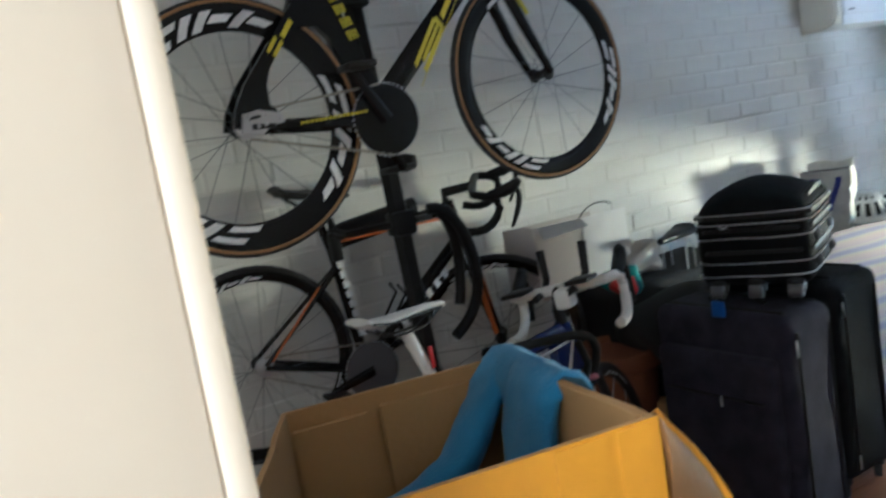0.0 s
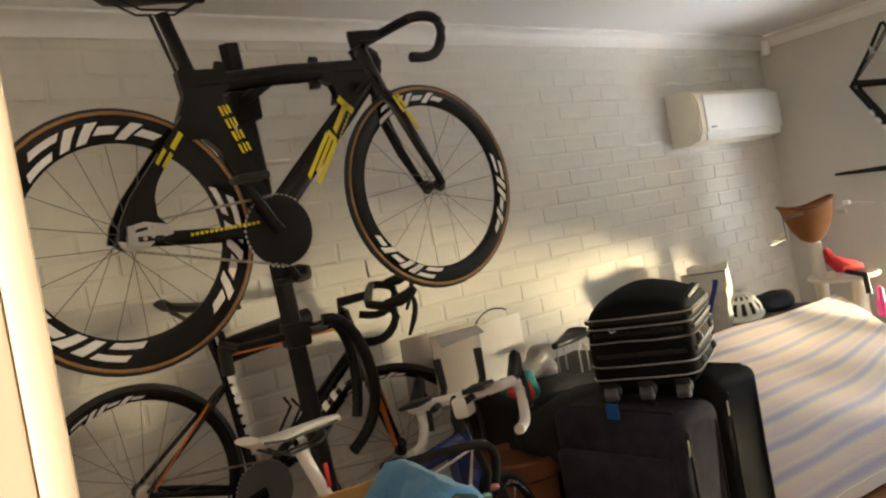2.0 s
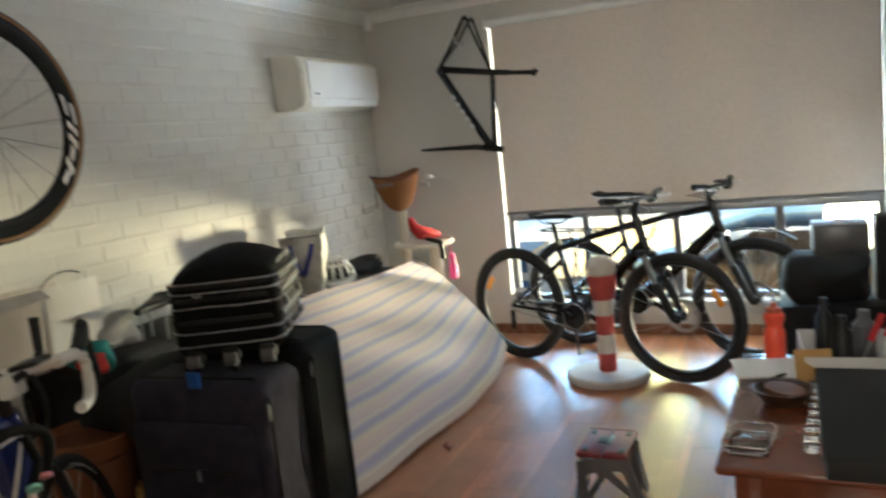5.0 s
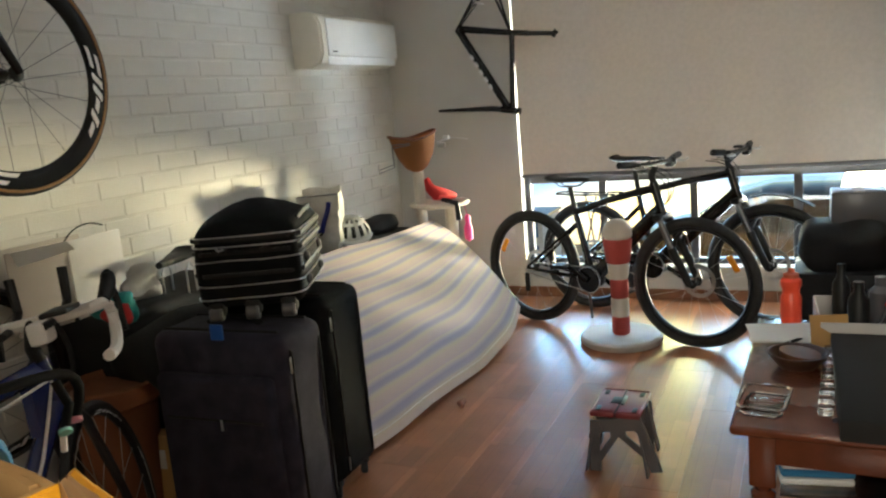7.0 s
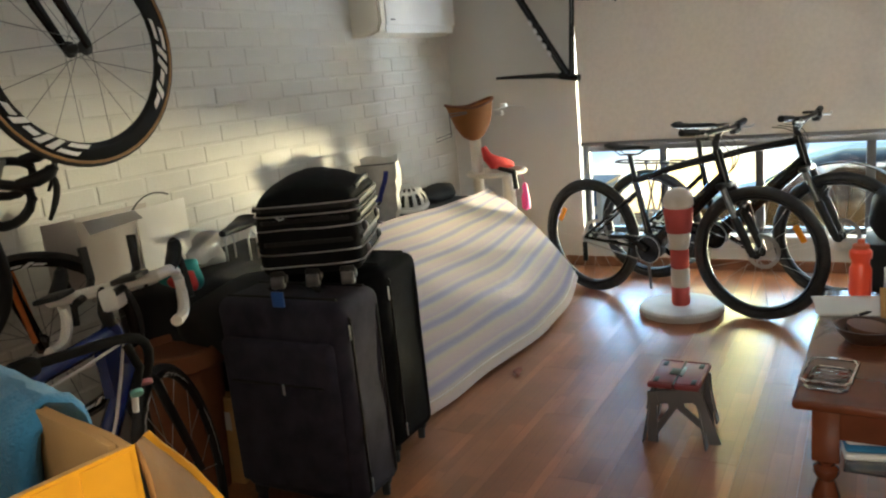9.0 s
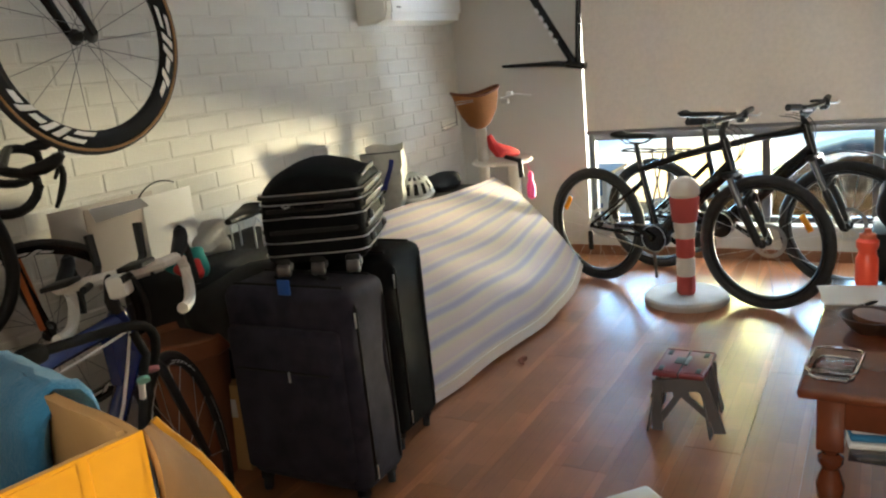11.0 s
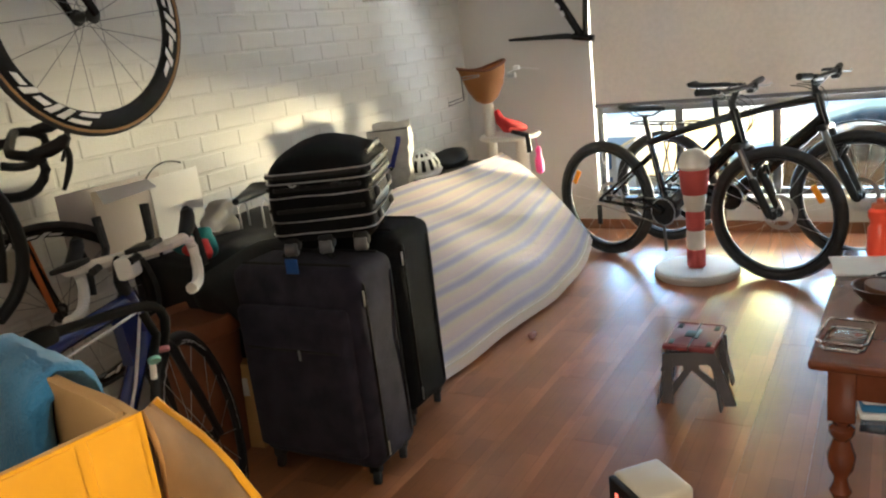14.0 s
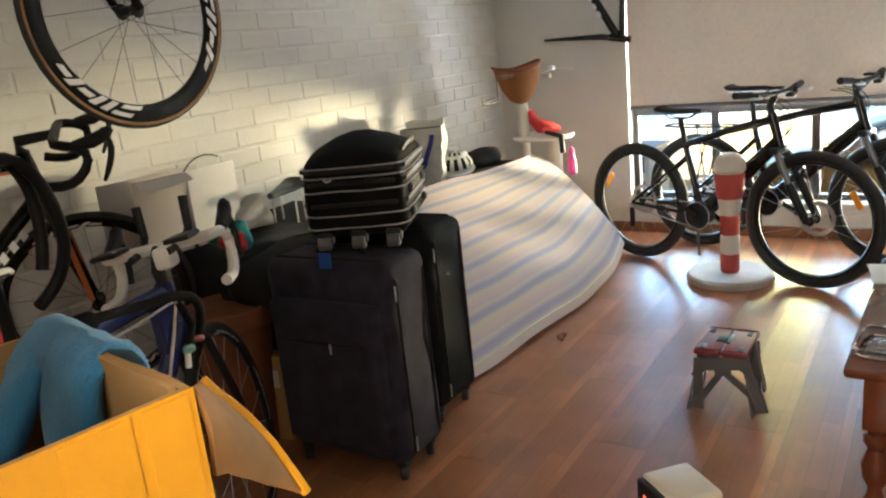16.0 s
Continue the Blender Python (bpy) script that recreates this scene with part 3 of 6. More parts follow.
def road_bike(name, m, label, g):
    """g: the measures and materials of one bicycle; x forward from the rear hub."""
    bk = thing(name, m, label, "bicycle", "bicycles")
    R, wb = g["R"], g["wb"]
    bb, st, ht, hb = Vector((g["bb"][0], 0, g["bb"][1])), Vector((g["st"][0], 0, g["st"][1])), Vector((g["ht"][0], 0, g["ht"][1])), Vector((g["hb"][0], 0, g["hb"][1]))
    fh = Vector((wb, 0, 0))
    ax = (ht - hb).normalized()
    steer = Matrix.Translation(hb) @ Matrix.Rotation(radians(g.get("steer", 0)), 4, ax) @ Matrix.Translation(-hb)
    a, lat = g["tube"], g["lat"]
    bm = bmesh.new()
    dn = hb + (ht - hb) * g.get("dtj", 0.18)
    tp = hb + (ht - hb) * g.get("ttj", 0.82)
    lo_ = bb + Vector((0, 0, g.get("dto", 0)))
    tube(bm, [lo_, lo_.lerp(dn, 0.5), dn], [a["dt"] * 1.0, a["dt"], a["dt"] * 0.85], rb=lat, n=12)
    tube(bm, [bb, bb.lerp(st, 0.35), st], [a["stt"] * 1.1, a["stt"], a["stt"] * 0.8], rb=lat * 0.8, n=12)
    tube(bm, [st - (st - bb).normalized() * 0.02, st.lerp(tp, 0.5), tp], [a["tt"], a["tt"], a["tt"] * 1.15], rb=lat * 0.85, n=12)
    tube(bm, [hb - ax * 0.005, ht], a["ht"], rb=0.024, n=12)
    tube(bm, [bb + Vector((0, -0.036, 0)), bb + Vector((0, 0.036, 0))], 0.024, n=12, up=(0, 0, 1))
    part("frame", bm, g["fm"], bk)
    for s in (-1, 1):
        part("chainstay", T([bb + Vector((-0.02, s * 0.03, 0)), bb * 0.5 + Vector((0, s * 0.05, 0)), Vector((0.0, s * 0.062, 0))], [a["cs"], a["cs"], a["cs"] * 0.8], rb=0.009, n=8), g["fm"], bk)
        if g.get("webbed"):
            continue
        ss = bb.lerp(st, g.get("ssj", 0.8))
        part("seatstay", T([ss + Vector((0, s * 0.012, 0)), ss * 0.55 + Vector((g.get("ssb", 0), s * 0.04, 0.0)), Vector((0, s * 0.06, 0.005))], [a["ss"] * 1.2, a["ss"] * 0.9, a["ss"]], rb=0.008, n=8), g["fm"], bk)
    for s in (-1, 1):
        part("fork_blade", T([hb + Vector((0, s * 0.02, 0)), hb - ax * 0.05 + Vector((0, s * 0.045, 0)), hb.lerp(fh, 0.6) + Vector((-0.008, s * 0.052, 0)), fh + Vector((0, s * 0.05, 0))], [a["fk"] * 1.3, a["fk"] * 1.25, a["fk"], a["fk"] * 0.6], rb=0.011, n=8, m=steer), g.get("fkm", g["fm"]), bk)
    wheel(bk, (0, 0, 0), R, g["tr"], g["rim"], g["rm"], M_RUBBER, I4, g.get("sp", 20), g.get("decal"), g.get("tan", False), g.get("disc", 0), g.get("spm"))
    wheel(bk, fh, R, g["tr"], g.get("rim2", g["rim"]), g["rm"], M_RUBBER, steer, g.get("sp", 18), g.get("decal2", g.get("decal")), g.get("tan", False), g.get("disc", 0), g.get("spm"))
    # seat
    sx, sz = g["saddle"]
    top = Vector((sx, 0, sz))
    part("seatpost", T([st - (st - bb).normalized() * 0.03, top - Vector((0, 0, 0.045))], a.get("sp", 0.016), rb=0.014, n=10), g.get("spmat", g["fm"]), bk)
    bm = bmesh.new()
    sl, sw = 0.27, g.get("sw", 1.0)
    rows = [(-0.5, 0.066, 0.018, 0.018), (-0.42, 0.072, 0.004, 0.020), (-0.2, 0.060, -0.001, 0.022), (0.05, 0.030, 0.0, 0.021), (0.3, 0.021, 0.001, 0.019), (0.47, 0.017, -0.003, 0.015), (0.5, 0.010, -0.008, 0.010)]
    tube(bm, [(sx + r[0] * sl, 0, sz + r[2]) for r in rows], [r[3] * 0.75 * sw for r in rows], rb=[r[1] * sw for r in rows], n=14)
    sd = part("saddle", bm, g["sm"], bk)
    bm = bmesh.new()
    for s in (-1, 1):
        tube(bm, [(sx - 0.10, s * 0.02, sz - 0.012), (sx - 0.05, s * 0.022, sz - 0.04), (sx + 0.05, s * 0.02, sz - 0.04), (sx + 0.11, s * 0.008, sz - 0.010)], 0.0035, n=6)
    part("saddle_rail", bm, M_BLACK, sd)
    # bars
    bx, bz = g["bar"]
    part("stem", T([ht - ax * 0.002, ht + ax * 0.035, Vector((bx, 0, bz))], [0.019, 0.019, 0.016], rb=0.018, n=10, m=steer), g.get("stm", M_BLACK), bk)
    bm = bmesh.new()
    if g["bars"] == "drop":
        handlebar_drop(bm, (bx, bz), steer, width=g.get("bw", 0.4))
        part("handlebar", bm, g["bm"], bk)
        if g.get("hoods"):
            for s in (-1, 1):
                h = s * g.get("bw", 0.4) / 2
                bm = bmesh.new()
                tube(bm, [(bx + 0.06, h, bz + 0.004), (bx + 0.11, h, bz + 0.022), (bx + 0.145, h, bz + 0.045), (bx + 0.155, h, bz + 0.065), (bx + 0.15, h, bz + 0.072)], [0.016, 0.022, 0.021, 0.018, 0.010], n=10, m=steer)
                hd = part("brake_hood", bm, M_BLACK, bk)
                part("brake_lever", T(bez((bx + 0.15, h, bz + 0.04), (bx + 0.18, h, bz + 0.02), (bx + 0.165, h, bz - 0.05), (bx + 0.15, h * 1.03, bz - 0.10), 6), [0.009, 0.009, 0.010, 0.010, 0.010, 0.008, 0.006], rb=0.010, m=steer), M_BLACK, hd)
    else:
        tube(bm, [(bx - 0.03, -0.34, bz + 0.02), (bx, -0.12, bz), (bx, 0.12, bz), (bx - 0.03, 0.34, bz + 0.02)], 0.013, n=8, m=steer, up=(0, 0, 1))
        part("handlebar", bm, g["bm"], bk)
        for s in (-1, 1):
            part("grip", T([(bx - 0.03, s * 0.345, bz + 0.02), (bx - 0.012, s * 0.225, bz + 0.01)], 0.018, n=10, m=steer, up=(0, 0, 1)), M_BLACK, bk)
            bl = part("brake_clamp", B((bx, s * 0.2, bz - 0.004), (0.035, 0.03, 0.045), 0.008, steer), M_BLACK, bk)
            part("brake_lever", T([(bx + 0.02, s * 0.2, bz), (bx + 0.05, s * 0.24, bz - 0.005), (bx + 0.035, s * 0.32, bz)], 0.006, m=steer, up=(0, 0, 1)), M_STEEL, bl)
    # drive
    cr = g["ring"]
    ring = part("chainring", L([(cr * 0.3, -0.002), (cr, -0.002), (cr, 0.002), (cr * 0.3, 0.002)] if not g.get("solid") else [(0.0, -0.003), (cr * 0.92, -0.003), (cr, -0.0015), (cr, 0.0015), (cr * 0.92, 0.003), (0, 0.003)], 40, Matrix.Translation(bb + Vector((0, -0.05, 0))) @ pose(0, 0, 0, 90)), g.get("ringm", M_CARBON), bk)
    bm = bmesh.new()
    for j in range(44):
        an = 2 * math.pi * j / 44
        box(bm, (0, 0, 0), (0.009, 0.003, 0.008), 0, Matrix.Translation(bb + Vector((cr * math.cos(an), -0.05, cr * math.sin(an)))) @ Matrix.Rotation(-an, 4, 'Y'))
    part("ring_teeth", bm, M_STEEL, ring)
    ca = radians(g.get("crank", 250))
    for s, an in ((-1, ca), (1, ca + math.pi)):
        e = bb + Vector((0.17 * math.cos(an), s * 0.07, 0.17 * math.sin(an)))
        arm = part("crank_arm", T([bb + Vector((0, s * 0.062, 0)), e], [0.019, 0.013], rb=0.009, n=10), M_CARBON, bk)
        part("pedal", B(e + Vector((0, s * 0.045, 0)), (0.085, 0.075, 0.018), 0.005), M_BLACK, arm)
    cg = g.get("cog", 0.032)
    part("sprocket", L([(0.01, -0.012), (cg, -0.008), (cg, 0.006), (0.01, 0.012)], 20, pose(0, -0.045, 0, 90)), M_STEEL, bk)
    for s in (-1, 1):
        bm = bmesh.new()
        pa, pb = Vector((0, -0.05, s * cg)), bb + Vector((0, -0.05, s * cr))
        k = 40
        for j in range(k):
            q = pa.lerp(pb, (j + 0.5) / k)
            box(bm, (0, 0, 0), (0.0085, 0.004 if j % 2 else 0.006, 0.007), 0, Matrix.Translation(q) @ Matrix.Rotation(-math.atan2(pb.z - pa.z, pb.x - pa.x), 4, 'Y'))
        part("chain_run", bm, M_CHAIN, bk)
    return bk, steer


def flat_bars(bk, name, bm_mat, lines, y, label):
    """Lettering as plain bars on a frame tube: rows of (x, z, length, height, angle, slant)."""
    bm = bmesh.new()
    for x, z, ln, hh, an, sl in lines:
        c, s = math.cos(radians(an)), math.sin(radians(an))
        q = []
        for u, v in ((0, 0), (ln, 0), (ln + sl, hh), (sl, hh)):
            q.append(bm.verts.new((x + u * c - v * s, y, z + u * s + v * c)))
        bm.faces.new(q)
    return part(name, bm, bm_mat, bk, label)


AERO = dict(dt=0.035, stt=0.026, tt=0.028, ht=0.032, cs=0.016, ss=0.020, fk=0.019, sp=0.028)
g = dict(R=0.334, wb=0.983, tr=0.0115, rim=0.070, bb=(0.388, -0.048), st=(0.245, 0.392), ht=(0.797, 0.462), hb=(0.850, 0.312), tube=AERO, lat=0.019, fm=M_CARBON, ttj=0.54, dtj=0.40, dto=0.03, webbed=True,
         rm=M_CARBON, tan=True, saddle=(0.205, 0.612), sm=M_BLACK, bars="drop", bw=0.36, bar=(0.895, 0.500), bm=M_BLACK, ring=0.098, solid=True, crank=120, decal=(M_DECAL, (-138, -24, 92), 0.252, 0.298, 74), decal2=(M_DECAL, (-128, -16, 98), 0.270, 0.305, 56), rim2=0.050, ssj=0.62, ssb=-0.02)
pit = math.degrees(math.atan2(1.564 - 1.523, 0.983))
upper, _ = road_bike("track_bike", pose(-1.368, -0.73, 1.523) @ Matrix.Rotation(-radians(pit), 4, 'Y'), "black carbon track bicycle with deep rims on the stand's upper arms", g)
# rear triangle web and wheel cut-out of the aero frame
part("seat_web", plate(bmesh.new(), [(0.214, 0.413), (0.219, 0.347), (0.189, 0.286), (0.174, 0.238), (0.204, 0.231), (0.255, 0.227), (0.285, 0.193), (0.311, 0.115), (0.345, 0.05), (0.365, -0.01), (0.425, 0.02), (0.388, 0.09), (0.362, 0.185), (0.326, 0.284), (0.328, 0.345), (0.350, 0.362), (0.350, 0.415)], I4, 0.030), M_CARBON, upper)
part("head_web", plate(bmesh.new(), [(0.635, 0.366), (0.675, 0.350), (0.684, 0.325), (0.672, 0.292), (0.76, 0.29), (0.835, 0.34), (0.80, 0.418), (0.70, 0.418)], I4, 0.030), M_CARBON, upper)
for s in (-1, 1):
    part("stay_web", plate(bmesh.new(), [(0.186, 0.287), (0.095, 0.188), (0.015, 0.101), (-0.023, 0.041), (-0.036, -0.0), (0.013, -0.017), (0.087, -0.009), (0.093, 0.016), (0.07, 0.045), (0.073, 0.093), (0.088, 0.128), (0.131, 0.184), (0.187, 0.228)], pose(0, s * 0.048, 0), 0.014), M_CARBON, upper)
dro = part("rear_dropout", plate(bmesh.new(), [(-0.02, -0.015), (-0.012, 0.03), (0.03, 0.035), (0.085, 0.02), (0.095, -0.005), (0.05, -0.012), (0.03, -0.028)], pose(0, -0.066, 0), 0.010), M_STEEL, upper, "polished metal dropout plate")
part("slot", B((0.038, -0.0715, -0.004), (0.062, 0.003, 0.013), 0.001, pose(0, 0, 0, 0, 6, 0)), M_BLACK, dro, "dark axle slot")
part("slot", B((0.02, -0.0715, 0.016), (0.030, 0.003, 0.008), 0.001, pose(0, 0, 0, 0, -4, 0)), M_BLACK, dro, "dark slot")
for x, z in ((0.003, 0.022), (0.048, 0.021), (0.083, 0.006), (0.022, -0.006), (0.042, -0.003)):
    part("bolt", L([(0.0, 0), (0.0052, 0.0), (0.0052, 0.003), (0.003, 0.004), (0.0, 0.004)], 10, pose(x, -0.0722, z, 90)), M_STEEL, dro)
bars = []
for i in range(4):
    x, z = 0.301 + 0.0112 * i, 0.310 - 0.0352 * i
    for du, dv, lu, lv in ((0.0, 0.0, 0.028, 0.008), (0.002, 0.012, 0.026, 0.007), (0.004, 0.023, 0.025, 0.007)):
        bars.append((x + du * 0.309 + dv * 0.951, z - du * 0.951 + dv * 0.309, lu, lv, -72, 0.002))
flat_bars(upper, "seat_tube_lettering", M_YELLOW, bars, -0.021, "yellow bars of lettering")
c54, s54 = math.cos(radians(53)), math.sin(radians(53))
bars = []
for u, v, lu, lv in ((-0.030, -0.016, 0.150, 0.013), (-0.006, 0.001, 0.120, 0.012), (-0.030, 0.017, 0.150, 0.013), (0.112, -0.010, 0.016, 0.034), (0.138, -0.004, 0.100, 0.017), (0.222, -0.026, 0.020, 0.060)):
    bars.append((0.562 + u * c54 - v * s54, 0.092 + u * s54 + v * c54, lu, lv, 53, 0.010))
for i in range(22):
    u = -0.075 + 0.0145 * i
    bars.append((0.582 + u * c54, 0.085 + u * s54, 0.009, 0.0042, 53, 0.001))
flat_bars(upper, "down_tube_lettering", M_YELLOW, bars, -0.0215, "yellow bars of lettering")
flat_bars(upper, "stay_lettering", M_YELLOW, [(0.112, 0.156, 0.045, 0.010, 50, 0.003), (0.098, 0.168, 0.045, 0.010, 50, 0.003), (0.146, 0.200, 0.050, 0.014, 50, 0.002)], -0.0565, "yellow bars of lettering")
flat_bars(upper, "fork_lettering", M_YELLOW, [(0.845, 0.290, 0.06, 0.010, -62, 0.003), (0.860, 0.294, 0.05, 0.010, -62, 0.003), (0.882, 0.235, 0.065, 0.014, -62, 0.003)], -0.067, "yellow bars of lettering")
flat_bars(upper, "chainstay_lettering", M_YELLOW, [(0.135 + 0.013 * i, -0.020, 0.009, 0.008, -5, 0.001) for i in range(15)], -0.066, "small yellow bars of lettering")

# lower bicycle on the stand
THIN = dict(dt=0.027, stt=0.019, tt=0.019, ht=0.022, cs=0.011, ss=0.008, fk=0.014)
g = dict(R=0.334, wb=0.965, tr=0.0115, rim=0.034, bb=(0.385, -0.058), st=(0.255, 0.40), ht=(0.735, 0.53), hb=(0.80, 0.37), tube=THIN, lat=0.022, fm=M_CARBON, fkm=M_CARBON, rm=M_CARBON,
         saddle=(0.20, 0.565), sm=M_BLACK, bars="drop", bw=0.40, bar=(0.83, 0.595), bm=M_BLACK, hoods=True, ring=0.10, crank=200, ringm=M_GREYPL, decal=(M_DECAL, (-140, 10, 130), 0.283, 0.301, 50), steer=-36, disc=0)
lower, lst = road_bike("road_bike", pose(-1.307, -0.20, 0.778) @ Matrix.Rotation(radians(9.1), 4, 'Y'), "black and orange carbon road bicycle on the stand's lower arms", g)
bm = bmesh.new()
for s in (-1, 1):
    tube(bm, [(0.845, s * 0.058, 0.30), (0.905, s * 0.066, 0.14), (0.945, s * 0.064, 0.03)], 0.009, rb=0.003, n=6, m=lst)
part("fork_stripe", bm, M_ORANGE, lower, "orange painted stripe")
part("top_tube_stripe", T([(0.29, -0.022, 0.402), (0.60, -0.022, 0.452), (0.76, -0.022, 0.474)], 0.005, rb=0.003, n=6), M_ORANGE, lower, "orange painted stripe")
part("seatstay_stripe", T([(0.20, -0.042, 0.25), (0.02, -0.071, 0.02)], 0.004, rb=0.002, n=6), M_ORANGE, lower, "orange painted stripe")
flat_bars(lower, "seat_tube_lettering", M_DECAL, [(0.272 + 0.0105 * i, 0.33 - 0.035 * i, 0.024, 0.024, -73, 0.003) for i in range(8)], -0.024, "white bars of lettering")
flat_bars(lower, "down_tube_lettering", M_DECAL, [(0.50 + 0.034 * i, 0.035 + 0.034 * i, 0.026, 0.030, 45, 0.006) for i in range(7)], -0.024, "white bars of lettering")

cage = bmesh.new()
for s_ in (-1, 1):
    tube(cage, [(0.50, s_ * 0.02, 0.075), (0.485, s_ * 0.036, 0.12), (0.53, s_ * 0.038, 0.20), (0.50, s_ * 0.030, 0.235)], 0.006, n=6)
tube(cage, [(0.545, -0.01, 0.085), (0.60, -0.01, 0.155)], 0.010, n=6)
part("bottle_cage", cage, M_BLACK, lower)

stand = thing("bike_stand", pose(-0.80, -0.47, 0), "black upright two-bicycle storage stand against the wall", "bike stand")
part("pole", T([(0.03, 0, 0.02), (-0.02, 0, 0.7), (-0.05, 0, 1.42), (-0.085, 0, 2.10)], 0.034, rb=0.03, n=6), M_BLACK, stand)
for s in (-1, 1):
    part("foot", T([(0.03, 0, 0.02), (0.03 + s * 0.33, -0.14, 0.015)], 0.02, n=8, up=(0, 0, 1)), M_BLACK, stand)
col = part("arm_collar", B((-0.08, 0, 1.90), (0.10, 0.09, 0.09), 0.012), M_BLACK, stand)
part("cradle_bar", T([(-0.235, -0.22, 1.922), (-0.09, -0.215, 1.930), (0.065, -0.22, 1.938)], 0.016, n=8, up=(0, 0, 1)), M_BLACK, col)
part("arm", T([(-0.08, 0.0, 1.915), (-0.085, -0.215, 1.928)], 0.018, n=8, up=(0, 0, 1)), M_BLACK, col)
for ax_, zz in ((-0.235, 1.893), (0.065, 1.907)):
    part("hook", T([(ax_, -0.22, zz - 0.005), (ax_, -0.222, zz + 0.05), (ax_ + 0.006, -0.226, zz + 0.088)], [0.018, 0.019, 0.015], n=8), M_BLACK, col)
col = part("arm_collar", B((-0.035, 0, 1.17), (0.08, 0.075, 0.08), 0.012), M_BLACK, stand)
for s in (-1, 1):
    part("arm", T([(-0.03 + s * 0.04, 0, 1.17), (-0.03 + s * 0.155, 0.10, 1.16), (-0.03 + s * 0.155, 0.22, 1.17), (-0.03 + s * 0.155, 0.238, 1.21)], 0.013, n=8, up=(0, 0, 1)), M_BLACK, col)
part("clamp_knob", L([(0.0, 0), (0.028, 0.002), (0.03, 0.02), (0.022, 0.05), (0, 0.052)], 12, pose(-0.02, -0.035, 1.36, 90, 0, 40)), M_BLACK, stand)
lock = thing("folded_chain_lock", pose(-0.74, -0.52, 0), "thick black sleeved chain lock hanging on the stand", "bike lock")
part("sleeve", T(bez((-0.02, 0, 1.20), (0.09, -0.03, 1.22), (0.13, -0.02, 0.98), (0.125, 0.0, 0.92), 10) + bez((0.125, 0, 0.92), (0.12, 0.02, 0.82), (0.06, 0.03, 0.78), (0.02, 0.02, 0.76), 8)[1:], 0.019, n=10), M_BLACK, lock)
part("sleeve_loop", T(bez((0.01, -0.01, 1.19), (0.09, 0.03, 1.14), (0.10, 0.03, 1.0), (0.06, 0.03, 0.86), 10), 0.018, n=10), M_BLACK, lock)
pad = thing("frame_pad", pose(-0.74, -0.30, 0), "black foam pad along the bicycle's top tube", "foam pad")
part("bracket", B((-0.245, 0.06, 1.115), (0.035, 0.05, 0.10), 0.008), M_BLACK, pad)
part("foam", T([(-0.25, 0.06, 1.155), (-0.2, 0.06, 1.165), (0.08, 0.06, 1.20)], 0.03, n=10), M_BLACK, pad)

# blue racing bicycle in front
g = dict(R=0.334, wb=0.915, tr=0.013, rim=0.022, bb=(0.395, -0.065), st=(0.26, 0.455), ht=(0.752, 0.515), hb=(0.790, 0.37), tube=dict(THIN, dt=0.034, tt=0.024, ht=0.028, fk=0.018), lat=0.022, fm=M_BLUEPAINT, fkm=M_BLACK, rm=M_BLACK, steer=21,
         saddle=(0.185, 0.68), sm=M_WTAPE, spmat=M_WTAPE, bars="drop", bw=0.33, bar=(0.785, 0.605), bm=M_WTAPE, hoods=True, ring=0.10, crank=300, spm=M_STEEL, sw=0.72, decal2=(M_DECAL, (-150, -85, -20, 45, 110), 0.292, 0.302, 40))
blue, bst = road_bike("racing_bike", pose(-1.348, -1.14, 0.336, 0, 0, 12.2) @ Matrix.Rotation(radians(-3.9), 4, 'X') @ Matrix.Rotation(radians(1.0), 4, 'Y'), "blue and black racing bicycle with white bar tape and saddle", g)
part("post_mark", B((0.236, -0.015, 0.56), (0.012, 0.003, 0.055), 0.0005, pose(0, 0, 0, 0, 0, 0)), M_RED, blue, "red printed mark")
part("saddle_edge", T([(0.06, -0.050, 0.688), (0.12, -0.046, 0.676), (0.20, -0.026, 0.674), (0.30, -0.014, 0.672)], 0.0035, n=6), M_BLACK, blue, "black lower edge of the saddle")
for s in (-1, 1):
    ex = part("aero_extension", T([(0.72, s * 0.05, 0.595), (0.83, s * 0.06, 0.60), (0.88, s * 0.065, 0.63), (0.90, s * 0.07, 0.72)], [0.011, 0.011, 0.012, 0.014], n=8, m=bst), M_BLACK, blue)
    part("arm_rest", B((0.72, s * 0.10, 0.625), (0.10, 0.07, 0.014), 0.005, bst), M_BLACK, blue)
part("frame_gusset", plate(bmesh.new(), [(0.69, 0.459), (0.757, 0.462), (0.722, 0.37), (0.69, 0.33)], I4, 0.034), M_BLUEPAINT, blue)
part("painted_edge", T([(0.44, -0.024, 0.436), (0.60, -0.024, 0.447), (0.757, -0.024, 0.462), (0.715, -0.026, 0.375), (0.668, -0.026, 0.285), (0.56, -0.026, 0.13)], 0.0045, n=6), M_DECAL, blue, "white painted edge")
part("light_clamp", B((0.75, -0.03, 0.58), (0.07, 0.05, 0.06), 0.012, bst), M_WHITE, blue)

